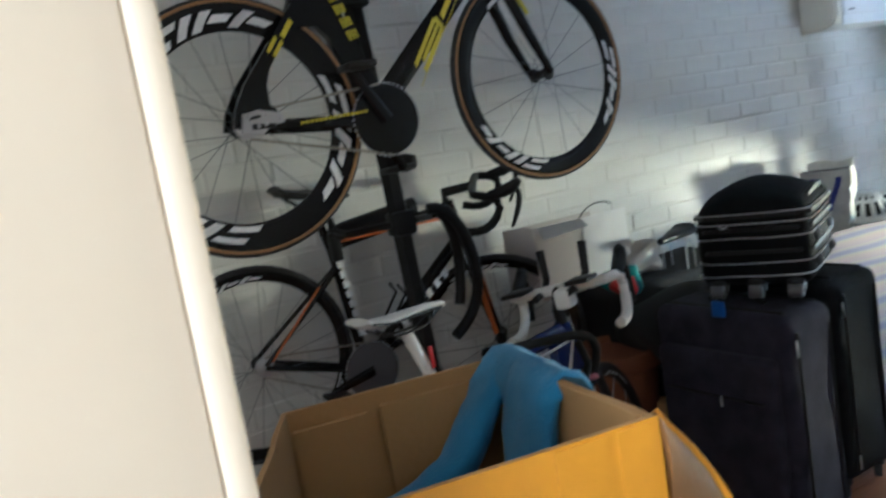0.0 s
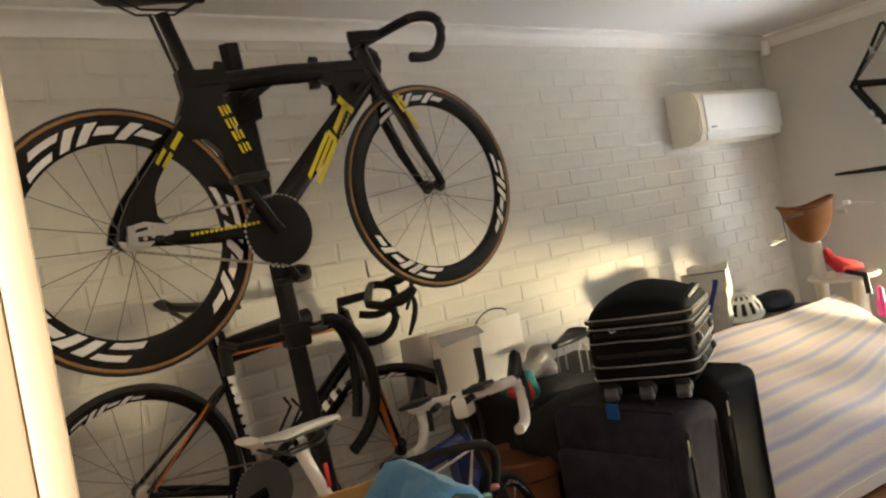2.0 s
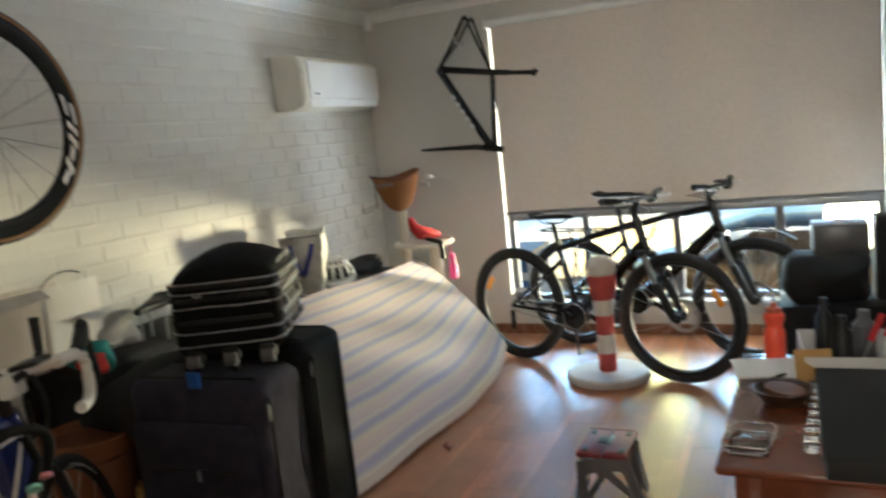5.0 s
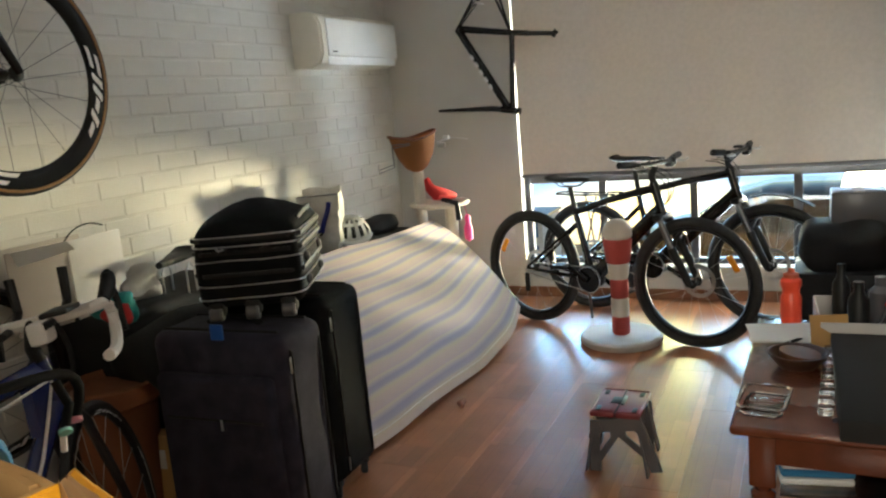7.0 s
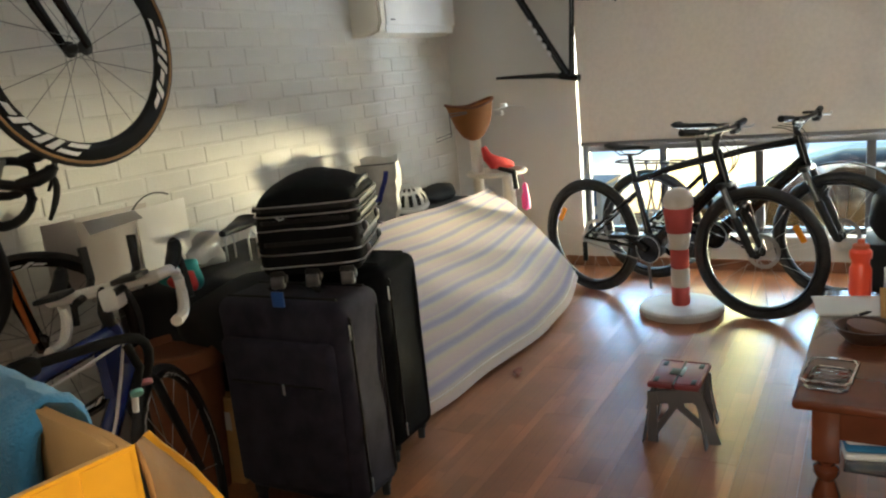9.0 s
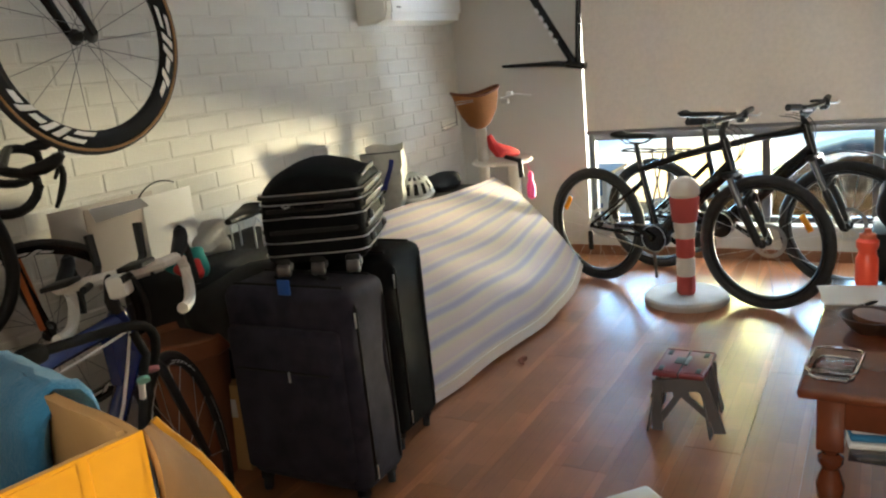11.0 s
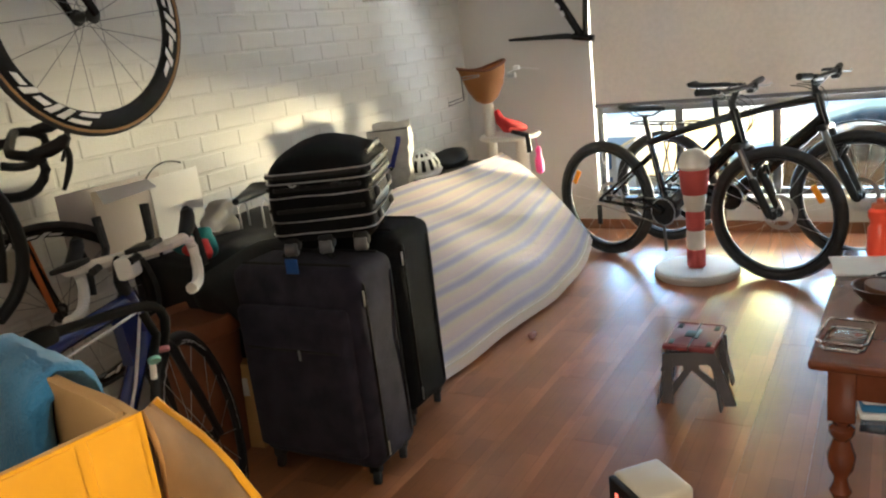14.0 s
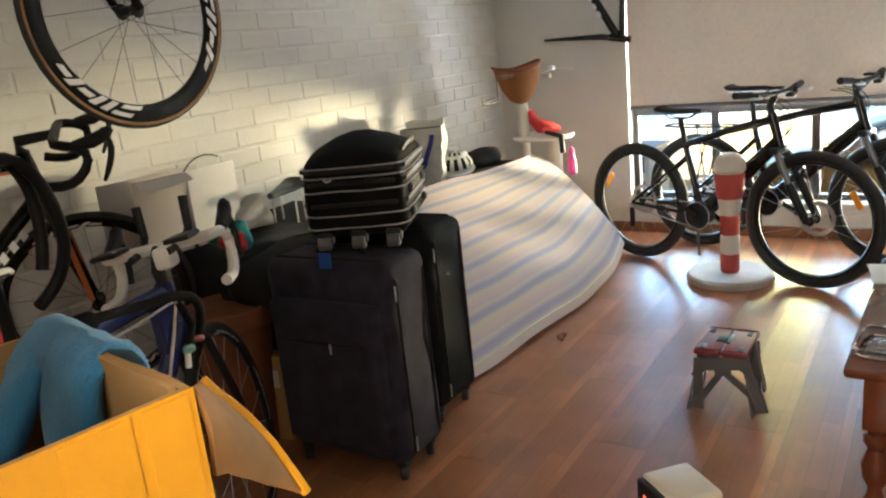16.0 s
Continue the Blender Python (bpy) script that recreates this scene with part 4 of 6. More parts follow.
hbx = thing("black_handlebar", pose(-0.90, -1.17, 0.775, 0, 0, 0), "black taped handlebar with mint and pink end plugs", "handlebar")
bar_ = part("bar", T([(-0.06, 0.055, 0.090), (-0.02, 0.05, 0.090), (0.052, 0.05, 0.084), (0.173, 0.05, 0.072)] + bez((0.173, 0.05, 0.072), (0.245, 0.05, 0.066), (0.285, 0.05, 0.03), (0.231, 0.05, -0.054), 6)[1:], 0.0125, n=10), M_BARTAPE, hbx)
part("end_plug", T([(0.231, 0.05, -0.054), (0.228, 0.046, -0.062)], 0.017, n=12), M_PINKCAP, bar_, "pink end plug")
part("clamp", B((-0.06, 0.055, 0.088), (0.07, 0.045, 0.045), 0.016), M_BARTAPE, hbx)
br2 = part("bar", T([(0.20, 0.055, 0.05), (0.21, 0.035, -0.01), (0.177, 0.02, -0.058)], 0.011, n=10), M_BARTAPE, hbx)
part("end_plug", T([(0.177, 0.02, -0.058), (0.174, 0.015, -0.064)], 0.016, n=12), M_MINT, br2, "mint green end plug")
part("tube_sleeve", T([(0.182, 0.035, -0.07), (0.180, 0.04, -0.115)], 0.008, n=8), M_WHITE, br2)

# mountain bicycles by the window
MTB = dict(dt=0.043, stt=0.018, tt=0.020, ht=0.024, cs=0.012, ss=0.010, fk=0.017)
g = dict(R=0.35, wb=1.07, tr=0.027, rim=0.02, bb=(0.44, -0.035), st=(0.335, 0.37), ht=(0.85, 0.53), hb=(0.90, 0.36), tube=MTB, lat=0.030, fm=M_CARBON, fkm=M_BLACK, rm=M_BLACK, steer=4,
         saddle=(0.31, 0.54), sm=M_BLACK, spmat=M_BLACK, bars="flat", bar=(0.87, 0.63), bm=M_BLACK, ring=0.075, crank=150, disc=0.09, spm=M_STEEL)


def mtb(name, rear, front, label, extra, gg):
    yaw = math.degrees(math.atan2(front[1] - rear[1], front[0] - rear[0]))
    bk, stt = road_bike(name, pose(rear[0], rear[1], gg["R"], 0, 0, yaw), label, gg)
    part("motor", B((0.43, 0, -0.02), (0.16, 0.10, 0.13), 0.04, seg=3), M_BLACK, bk)
    part("kickstand", T([(0.36, 0.06, -0.05), (0.30, 0.17, -gg["R"] + 0.012)], 0.009, n=8), M_DARKSTEEL, bk)
    for c, an, sm in ((Vector((0, -0.012, 0)), 150, I4), (Vector((gg["wb"], -0.012, 0)), 30, stt)):
        an = radians(an)
        part("reflector", B((0, 0, 0), (0.095, 0.014, 0.032), 0.006, sm @ Matrix.Translation(c + Vector((0.24 * math.cos(an), 0, 0.24 * math.sin(an)))) @ Matrix.Rotation(-an - 1.57, 4, 'Y')), M_REFLEX, bk, "amber plastic spoke reflector")
    hbv, fhv = Vector((gg["hb"][0], 0, gg["hb"][1])), Vector((gg["wb"], 0, 0))
    for sd_ in (-1, 1):
        top_, low_ = hbv + Vector((0.005, sd_ * 0.062, -0.03)), fhv + Vector((0, sd_ * 0.062, -0.005))
        leg_ = part("fork_lower", T([top_.lerp(low_, 0.42), top_.lerp(low_, 0.47), top_.lerp(low_, 0.9), low_], [0.021, 0.023, 0.021, 0.016], n=12, m=stt), M_BLACK, bk)
        part("stanchion", T([top_ + Vector((-0.004, 0, 0.03)), top_.lerp(low_, 0.45)], 0.0165, n=12, m=stt), M_DARKSTEEL, leg_, "dark polished stanchion")
    mid_ = hbv.lerp(fhv, 0.40) + Vector((0.03, 0, 0))
    part("fork_arch", T([mid_ + Vector((-0.02, -0.062, -0.02)), mid_ + Vector((0.0, -0.045, 0.035)), mid_ + Vector((0.005, 0.0, 0.05)), mid_ + Vector((0.0, 0.045, 0.035)), mid_ + Vector((-0.02, 0.062, -0.02))], 0.011, n=8, m=stt, up=(1, 0, 0)), M_BLACK, bk)
    part("fork_crown", B(hbv + Vector((0, 0, -0.012)), (0.05, 0.165, 0.034), 0.012, stt), M_BLACK, bk)
    part("display", B((gg["bar"][0] - 0.01, 0.05, gg["bar"][1] + 0.022), (0.05, 0.06, 0.014), 0.004, stt), M_BLACK, bk)
    for sd_ in (-1, 1):
        part("shifter", B((gg["bar"][0] - 0.002, sd_ * 0.165, gg["bar"][1] - 0.022), (0.04, 0.045, 0.025), 0.008, stt), M_BLACK, bk)
    for i in range(3):
        part("cable", T(bez((0.80, 0.1 * (i - 1), 0.60), (0.98, 0.08 * (i - 1), 0.60), (0.98, 0.04, 0.42), (0.85, 0.02, 0.38), 8), 0.0028, n=5, m=stt), M_BLACK, bk)
    if extra == "rack":
        bm = bmesh.new()
        for s in (-1, 1):
            tube(bm, [(0.22, s * 0.05, 0.40), (-0.02, s * 0.06, 0.395), (-0.20, s * 0.055, 0.40), (-0.22, 0, 0.40)], 0.006, n=6, up=(0, 0, 1))
            tube(bm, [(0.0, s * 0.075, 0.0), (-0.06, s * 0.07, 0.39)], 0.006, n=6)
            tube(bm, [(0.0, s * 0.075, 0.0), (0.10, s * 0.07, 0.39)], 0.006, n=6)
        for x in (-0.12, 0.0, 0.12):
            tube(bm, [(x, -0.06, 0.398), (x, 0.06, 0.398)], 0.005, n=6, up=(0, 0, 1))
        part("luggage_rack", bm, M_BLACK, bk)
        part("mudguard", T([(1.12 + 0.40 * math.cos(a), 0, 0.40 * math.sin(a)) for a in [1.0 + i * 0.12 for i in range(8)]], 0.004, rb=0.03, n=6, m=stt), M_BLACK, bk)
    part("derailleur", B((0.02, -0.09, -0.08), (0.03, 0.02, 0.12), 0.008), M_BLACK, bk)
    return bk


mtb("mountain_bike", (2.60, -1.19), (2.225, -2.20), "black electric mountain bicycle with amber reflectors standing by the window", "", g)
g2 = dict(g)
g2.update(wb=1.12, saddle=(0.33, 0.61), st=(0.345, 0.42), ht=(0.90, 0.55), hb=(0.95, 0.38), bar=(0.95, 0.64))
mtb("trekking_bike", (2.93, -1.47), (2.63, -2.55), "black electric bicycle with rear rack beside the window", "rack", g2)

# bare frame hung on the window wall
fr = thing("hanging_bike_frame", pose(3.08, -0.60, 1.868), "bare black bicycle frame and fork hung on the wall", "bicycle frame")
q = lambda y, z, dx=0.0: Vector((dx, y + 0.60, z - 1.868))
bm = bmesh.new()
tube(bm, [q(-0.604, 1.868), q(-0.985, 1.802), q(-1.10, 1.785)], [0.024, 0.019, 0.018], n=10, up=(1, 0, 0))
tube(bm, [q(-0.604, 1.868), q(-0.925, 1.32)], 0.026, n=10, up=(1, 0, 0))
tube(bm, [q(-0.985, 1.80), q(-0.955, 1.32)], 0.018, n=10, up=(1, 0, 0))
tube(bm, [q(-0.87, 1.316), q(-1.01, 1.292)], 0.022, n=10, up=(1, 0, 0))
part("frame", bm, M_CARBON, fr)
part("seatpost", T([q(-1.10, 1.785), q(-1.27, 1.766)], 0.015, n=10, up=(1, 0, 0)), M_BLACK, fr)
part("seat_clamp", T([q(-1.255, 1.75), q(-1.285, 1.782)], 0.018, n=8, up=(1, 0, 0)), M_BLACK, fr)
for s in (-1, 1):
    part("chainstay", T([q(-0.604, 1.868), q(-0.74, 2.03, s * 0.04), q(-0.842, 2.175, s * 0.06)], 0.011, n=8, up=(1, 0, 0)), M_CARBON, fr)
    part("seatstay", T([q(-0.975, 1.805), q(-0.91, 2.0, s * 0.04), q(-0.85, 2.18, s * 0.06)], 0.008, n=8, up=(1, 0, 0)), M_CARBON, fr)
    part("fork_blade", T([q(-0.87, 1.316, s * 0.02), q(-0.80, 1.325, s * 0.045), q(-0.438, 1.338, s * 0.05)], [0.016, 0.017, 0.008], rb=0.010, n=8, up=(1, 0, 0)), M_BLACK, fr)
part("wall_hook", T([q(-0.76, 2.02, 0.10), q(-0.76, 2.02, -0.05), q(-0.76, 2.06, -0.06)], 0.008, n=8), M_STEEL, fr)
bm = bmesh.new()
for i in range(5):
    c = q(-0.70 - 0.030 * i, 1.69 - 0.051 * i, -0.028)
    v = [bm.verts.new(c + Vector((0, -0.025 * u + 0.02 * w, -0.043 * u - 0.012 * w))) for u, w in ((0, 0), (0.7, 0), (0.7, 1), (0, 1))]
    bm.faces.new(v)
part("frame_lettering", bm, M_DECAL, fr, "white bars of lettering")

# ---- luggage ----
def suitcase(name, m, sx, sy, sz, material, label):
    """Upright soft case: depth sx, width sy, height sz; stands on four spinner wheels."""
    o = thing(name, m, label, "suitcase", "suitcases")
    bm = B((0, 0, 0.06 + sz / 2), (sx, sy, sz), 0.045, seg=4)
    bmesh.ops.subdivide_edges(bm, edges=[e for e in bm.edges if e.calc_length() > 0.15], cuts=4, use_grid_fill=True)
    for v in bm.verts:
        v.co += Vector((noise.noise(v.co * 5 + Vector((sx * 9, 0, 0))) * 0.012, noise.noise(v.co * 5 + Vector((7, sx, 0))) * 0.012, 0))
    body = part("body", bm, material, o)
    fp = part("front_pocket", B((-sx / 2 - 0.012, 0.0, 0.06 + sz * 0.45), (0.05, sy * 0.86, sz * 0.74), 0.022, seg=3), material, o)
    for f in (0.32, -0.32):
        xx = f * sx
        part("piping", tube(bmesh.new(), [(xx, y, z) for y, z in ((-sy / 2 + 0.03, 0.066), (-sy / 2 - 0.003, 0.11), (-sy / 2 - 0.003, sz - 0.0), (-sy / 2 + 0.04, sz + 0.062), (sy / 2 - 0.04, sz + 0.062), (sy / 2 + 0.003, sz), (sy / 2 + 0.003, 0.11), (sy / 2 - 0.03, 0.066))], 0.005, n=6, up=(1, 0, 0)), M_BLACK, body)
    part("zip", T([(-sx / 2 - 0.038, -sy * 0.36, 0.06 + sz * 0.62), (-sx / 2 - 0.038, sy * 0.36, 0.06 + sz * 0.62)], 0.004, n=6), M_BLACK, fp)
    part("zip_pull", B((-sx / 2 - 0.042, -sy * 0.06, 0.06 + sz * 0.60), (0.004, 0.008, 0.035), 0.001), M_STEEL, fp)
    part("zip_pull", B((-sx / 2 + 0.03, -sy / 2 - 0.008, 0.06 + sz * 0.86), (0.006, 0.004, 0.05), 0.001), M_STEEL, body)
    part("zip_pull", B((-sx / 2 + 0.05, -sy / 2 - 0.008, 0.06 + sz * 0.10), (0.006, 0.004, 0.05), 0.001), M_STEEL, body)
    part("carry_handle", T([(0, -0.10, 0.058 + sz), (0, -0.07, 0.085 + sz), (0, 0.07, 0.085 + sz), (0, 0.10, 0.058 + sz)], 0.010, rb=0.014, n=8), M_BLACK, o)
    for ax in (-1, 1):
        for ay in (-1, 1):
            cx, cy = ax * (sx / 2 - 0.04), ay * (sy / 2 - 0.05)
            ca = part("caster", B((cx, cy, 0.055), (0.035, 0.04, 0.04), 0.008), M_BLACK, o)
            part("caster_wheel", L([(0.008, -0.012), (0.022, -0.012), (0.025, -0.008), (0.025, 0.008), (0.022, 0.012), (0.008, 0.012)], 16, pose(cx - 0.01, cy - 0.008, 0.025, 90, 0, 25)), M_RUBBER, ca)
    return o


navy = suitcase("large_suitcase", pose(0.01, -1.05, 0, 0, 0, 3), 0.25, 0.50, 0.69, M_NAVY, "large navy-blue cloth suitcase standing on spinner wheels")
part("luggage_tag", B((-0.118, -0.02, 0.757), (0.010, 0.045, 0.050), 0.003), mat("blue_tag", (0.01, 0.07, 0.30), 0.5), navy, "bright blue luggage tag")
suitcase("medium_suitcase", pose(0.41, -0.97, 0, 0, 0, 2), 0.28, 0.46, 0.70, M_BLKCLOTH, "black cloth suitcase with a dented side")
co = thing("carry_on_bag", pose(0.20, -1.04, 0.765, 0, 0, 25), "small black wheeled cabin bag with silver piping lying on the suitcases", "suitcase", "suitcases")
bm = B((0, 0, 0.165), (0.42, 0.335, 0.25), 0.035, seg=3)
bmesh.ops.subdivide_edges(bm, edges=[e for e in bm.edges if e.calc_length() > 0.12], cuts=4, use_grid_fill=True)
for v in bm.verts:
    k = max(0, 1 - (v.co.x / 0.24) ** 2) * max(0, 1 - (v.co.y / 0.18) ** 2)
    if v.co.z > 0.2:
        v.co.z += 0.075 * k
    v.co += Vector((noise.noise(v.co * 7), noise.noise(v.co * 7 + Vector((5, 0, 0))), 0)) * 0.008
part("body", bm, M_BLKCLOTH, co)
for z, ob_ in ((0.075, 0.0), (0.118, 0.0), (0.196, 0.002), (0.240, 0.002), (0.272, -0.004)):
    part("piping", tube(bmesh.new(), [(x * (1 + ob_), y * (1 + ob_), z + 0.004 * noise.noise(Vector((x * 9, y * 9, z * 30)))) for x, y in ((-0.216, -0.135), (-0.205, -0.158), (-0.18, -0.171), (-0.06, -0.174), (0.06, -0.174), (0.18, -0.171), (0.205, -0.158), (0.216, -0.135), (0.218, 0.0), (0.216, 0.135), (0.205, 0.158), (0.18, 0.171), (-0.18, 0.171), (-0.205, 0.158), (-0.216, 0.135), (-0.219, 0.05), (-0.219, -0.05))], 0.0026, n=6, up=(0, 0, 1), closed=True), M_STEEL, co, "thin silver piping")
for k in (0.15, 0.22, 0.262):
    part("zip_track", tube(bmesh.new(), [(x, y, k) for x, y in ((-0.214, -0.135), (-0.18, -0.172), (0.18, -0.172), (0.214, -0.135), (0.214, 0.135), (0.18, 0.172), (-0.18, 0.172), (-0.214, 0.135))], 0.0035, rb=0.008, n=6, up=(0, 0, 1), closed=True), M_BLACK, co)
part("zip_pull", T([(-0.228, 0.085, 0.240), (-0.232, 0.075, 0.232), (-0.232, 0.06, 0.236)], 0.004, n=6), M_STEEL, co)
part("top_handle", T([(-0.10, -0.150, 0.300), (-0.07, -0.166, 0.318), (0.05, -0.166, 0.318), (0.08, -0.150, 0.300)], 0.011, rb=0.008, n=8), M_BLACK, co)
for y in (-0.115, 0.0, 0.115):
    hs = part("wheel_housing", B((-0.185, y, 0.040), (0.05, 0.05, 0.05), 0.01), M_BLACK, co)
    part("wheel", L([(0.006, -0.021), (0.019, -0.021), (0.023, -0.015), (0.021, 0.0), (0.023, 0.015), (0.019, 0.021), (0.006, 0.021)], 18, pose(-0.205, y, 0.024, 90)), M_GREYPL, hs)
for x, z in ((-0.12, 0.10), (0.12, 0.10), (-0.12, 0.175), (0.12, 0.175)):
    part("stud", L([(0.0, 0), (0.014, 0), (0.017, 0.008), (0.009, 0.016), (0, 0.016)], 14, pose(x, -0.168, z, 90)), M_DARKSTEEL, co)
part("side_handle", T([(-0.205, -0.08, 0.23), (-0.222, -0.05, 0.225), (-0.222, 0.05, 0.225), (-0.205, 0.08, 0.23)], 0.009, rb=0.008, n=8), M_BLACK, co)
part("top_pocket_seam", tube(bmesh.new(), [(0.11 + 0.075 * math.cos(a), -0.02 + 0.11 * math.sin(a), 0.325 - 0.02 * abs(math.sin(a))) for a in [i * math.pi / 8 for i in range(16)]], 0.003, n=5, up=(0, 0, 1), closed=True), M_STEEL, co)

# ---- mattress ----
mt = thing("mattress", pose(0, 0, 0), "pale striped foam mattress slumped on its side against the wall", "mattress")
bm = bmesh.new()
uvl = bm.loops.layers.uv.new("UVMap")
NU, NV = 36, 16


def mpt(u, v, off):
    # u along the length, v up the slope
    y0 = -1.10 - 0.10 * math.sin(u * 2.2)
    y = y0 + v * (0.55 + 0.10 * u) + 0.06 * math.sin(math.pi * v)
    xr = 2.70 - 0.13 * v
    x = 0.62 + (xr - 0.62) * u
    lift = 0.02 + 0.13 * max(0, (u - 0.55) / 0.45) ** 2
    top = 0.74 - 0.085 * u
    z = lift + (top - lift) * (v ** 0.85) + 0.05 * math.sin(math.pi * v) * (0.4 + 0.6 * u)
    x -= 0.35 * max(0.0, 1 - v) ** 1.8 * u ** 3
    w = 0.010 * noise.noise(Vector((x * 3, v * 4, 1.7)))
    return Vector((x, y + off * 0.75 + w, z - off * 0.65 + w))


front = [[bm.verts.new(mpt(i / NU, j / NV, 0.0)) for j in range(NV + 1)] for i in range(NU + 1)]
back = [[bm.verts.new(mpt(i / NU, j / NV, 0.11) + Vector((0, 0, 0.07 * (1 - j / NV)))) for j in range(NV + 1)] for i in range(NU + 1)]


def quad(vs, uvs):
    f = bm.faces.new(vs)
    for lp, c in zip(f.loops, uvs):
        lp[uvl].uv = c


for i in range(NU):
    for j in range(NV):
        c = [(i / NU, j / NV), ((i + 1) / NU, j / NV), ((i + 1) / NU, (j + 1) / NV), (i / NU, (j + 1) / NV)]
        quad((front[i][j], front[i + 1][j], front[i + 1][j + 1], front[i][j + 1]), c)
        quad((back[i][j + 1], back[i + 1][j + 1], back[i + 1][j], back[i][j]), c[::-1])
    for j in (0, NV):
        v = (front[i][j], back[i][j], back[i + 1][j], front[i + 1][j])
        quad(v if j == 0 else v[::-1], [(i / NU, j / NV)] * 4)
for j in range(NV):
    for i in (0, NU):
        v = (front[i][j], front[i][j + 1], back[i][j + 1], back[i][j])
        quad(v if i == 0 else v[::-1], [(i / NU, j / NV), (i / NU, (j + 1) / NV), (i / NU, (j + 1) / NV), (i / NU, j / NV)])
part("cover", bm, M_TICK, mt)
part("bottom_seam", T([mpt(i / 30, 0.03, -0.002) for i in range(31)], 0.003, n=6, up=(0, 0, 1)), M_WTAPE, mt)

# ---- boxes and clutter along the brick wall ----
chest = thing("storage_chest", pose(1.85, -0.25, 0), "dark cloth-covered storage chest behind the mattress", "chest")
part("body", B((0, 0, 0.29), (1.3, 0.42, 0.58), 0.02), M_DKBOX, chest)
part("lid", B((0, 0, 0.60), (1.32, 0.44, 0.05), 0.015), M_DKBOX, chest)
trunk = thing("fabric_trunk", pose(0.45, -0.36, 0), "dark cloth trunk buried in bags along the wall", "trunk")
bm = B((0, 0, 0.37), (0.92, 0.46, 0.74), 0.05, seg=3)
bmesh.ops.subdivide_edges(bm, edges=[e for e in bm.edges if e.calc_length() > 0.15], cuts=5, use_grid_fill=True)
for v in bm.verts:
    v.co += noise.noise_vector(v.co * 5) * (0.03 if v.co.z > 0.1 else 0)
part("body", bm, M_DKBOX, trunk)
part("strap", B((0.2, -0.245, 0.5), (0.03, 0.01, 0.45), 0.003), M_BLACK, trunk)
wb = thing("white_carton", pose(-0.045, -0.30, 0.745), "open white and grey card carton on the trunk", "carton")
part("grey_side", B((-0.10, -0.10, 0.145), (0.20, 0.006, 0.28), 0.001, pose(0, 0, 0, 0, 0, -6)), M_GCARD, wb)
part("white_side", B((0.125, -0.10, 0.145), (0.25, 0.006, 0.28), 0.001, pose(0, 0, 0, 0, 0, 5)), M_WCARD, wb)
part("back_side", B((0, 0.10, 0.14), (0.45, 0.006, 0.27), 0.001), M_GCARD, wb)
bm = bmesh.new()
bm.faces.new([bm.verts.new(v_) for v_ in ((-0.205, -0.100, 0.288), (0.0, -0.110, 0.288), (-0.012, -0.165, 0.262), (-0.235, -0.170, 0.250))])
bmesh.ops.solidify(bm, geom=bm.faces[:], thickness=0.004)
part("flap", bm, M_WCARD, wb, "pale lid flap bent outward", smooth=False)
part("cable", T(bez((0.0, -0.1, 0.285), (0.05, -0.1, 0.34), (0.12, -0.1, 0.34), (0.17, -0.1, 0.315), 8), 0.003, n=6), M_BLACK, wb)
pb = thing("plastic_bag", pose(0.27, -0.36, 0.745), "crumpled clear plastic bag on the trunk", "plastic bag")
bm = bmesh.new()
bmesh.ops.create_icosphere(bm, subdivisions=4, radius=0.085)
for v in bm.verts:
    v.co = Vector((v.co.x * 1.2, v.co.y * 0.8, v.co.z * 0.85 + 0.045)) + noise.noise_vector(v.co * 11) * 0.05
    v.co.z = max(v.co.z, 0.0)
part("film", bm, mat("frosted_film", (0.45, 0.42, 0.38), 0.3, var=0.1, bump=0.8, bscale=30, trans=0.4), pb)
ss = thing("spare_saddle", pose(0.39, -0.45, 0.825, 0, 0, 200), "black spare bicycle saddle on a wire rack", "saddle")
bm = bmesh.new()
rows = [(-0.13, 0.05, 0.014), (-0.1, 0.065, 0.018), (-0.03, 0.05, 0.02), (0.05, 0.024, 0.018), (0.13, 0.014, 0.013)]
tube(bm, [(r[0], 0, 0.05 + 0.02 * (r[0] < -0.1)) for r in rows], [r[2] for r in rows], rb=[r[1] for r in rows], n=12)
part("seat", bm, M_BLACK, ss)
for y in (-0.05, 0.05):
    part("wire", T([(-0.07, y, -0.13), (-0.07, y, 0.0), (-0.03, y, 0.03), (0.01, y, 0.0), (0.01, y, -0.13)], 0.004, n=6), M_STEEL, ss)
for nm, c, mt_, lab, sc in (("red_glove", (-0.12, -0.68, 0.80), M_RED, "bright red cloth glove on the dark bags", 0.05), ("teal_scarf", (-0.06, -0.60, 0.80), M_TEAL, "teal scarf crumpled on the dark bags", 0.08), ("dark_backpack", (0.12, -0.66, 0.56), M_DKBOX, "black backpack slumped against the trunk", 0.22)):
    o = thing(nm, pose(*c), lab, nm.split("_")[1])
    bm = bmesh.new()
    bmesh.ops.create_icosphere(bm, subdivisions=3, radius=sc)
    for v in bm.verts:
        v.co += noise.noise_vector(v.co * (0.6 / sc)) * sc * 0.6
        if nm != "dark_backpack":
            v.co.z *= 0.8
    part("cloth", bm, mt_, o)
pot = thing("terracotta_pot", pose(-0.08, -0.55, 0), "dark brown terracotta pot on the floor beside the suitcase", "pot")
part("body", L([(0.0, 0), (0.11, 0), (0.143, 0.48), (0.13, 0.50), (0, 0.50)], 28), M_TERRA, pot)
part("rim", L([(0.135, 0.482), (0.158, 0.482), (0.165, 0.49), (0.165, 0.55), (0.15, 0.555), (0.135, 0.53)], 28), M_TERRA, pot)
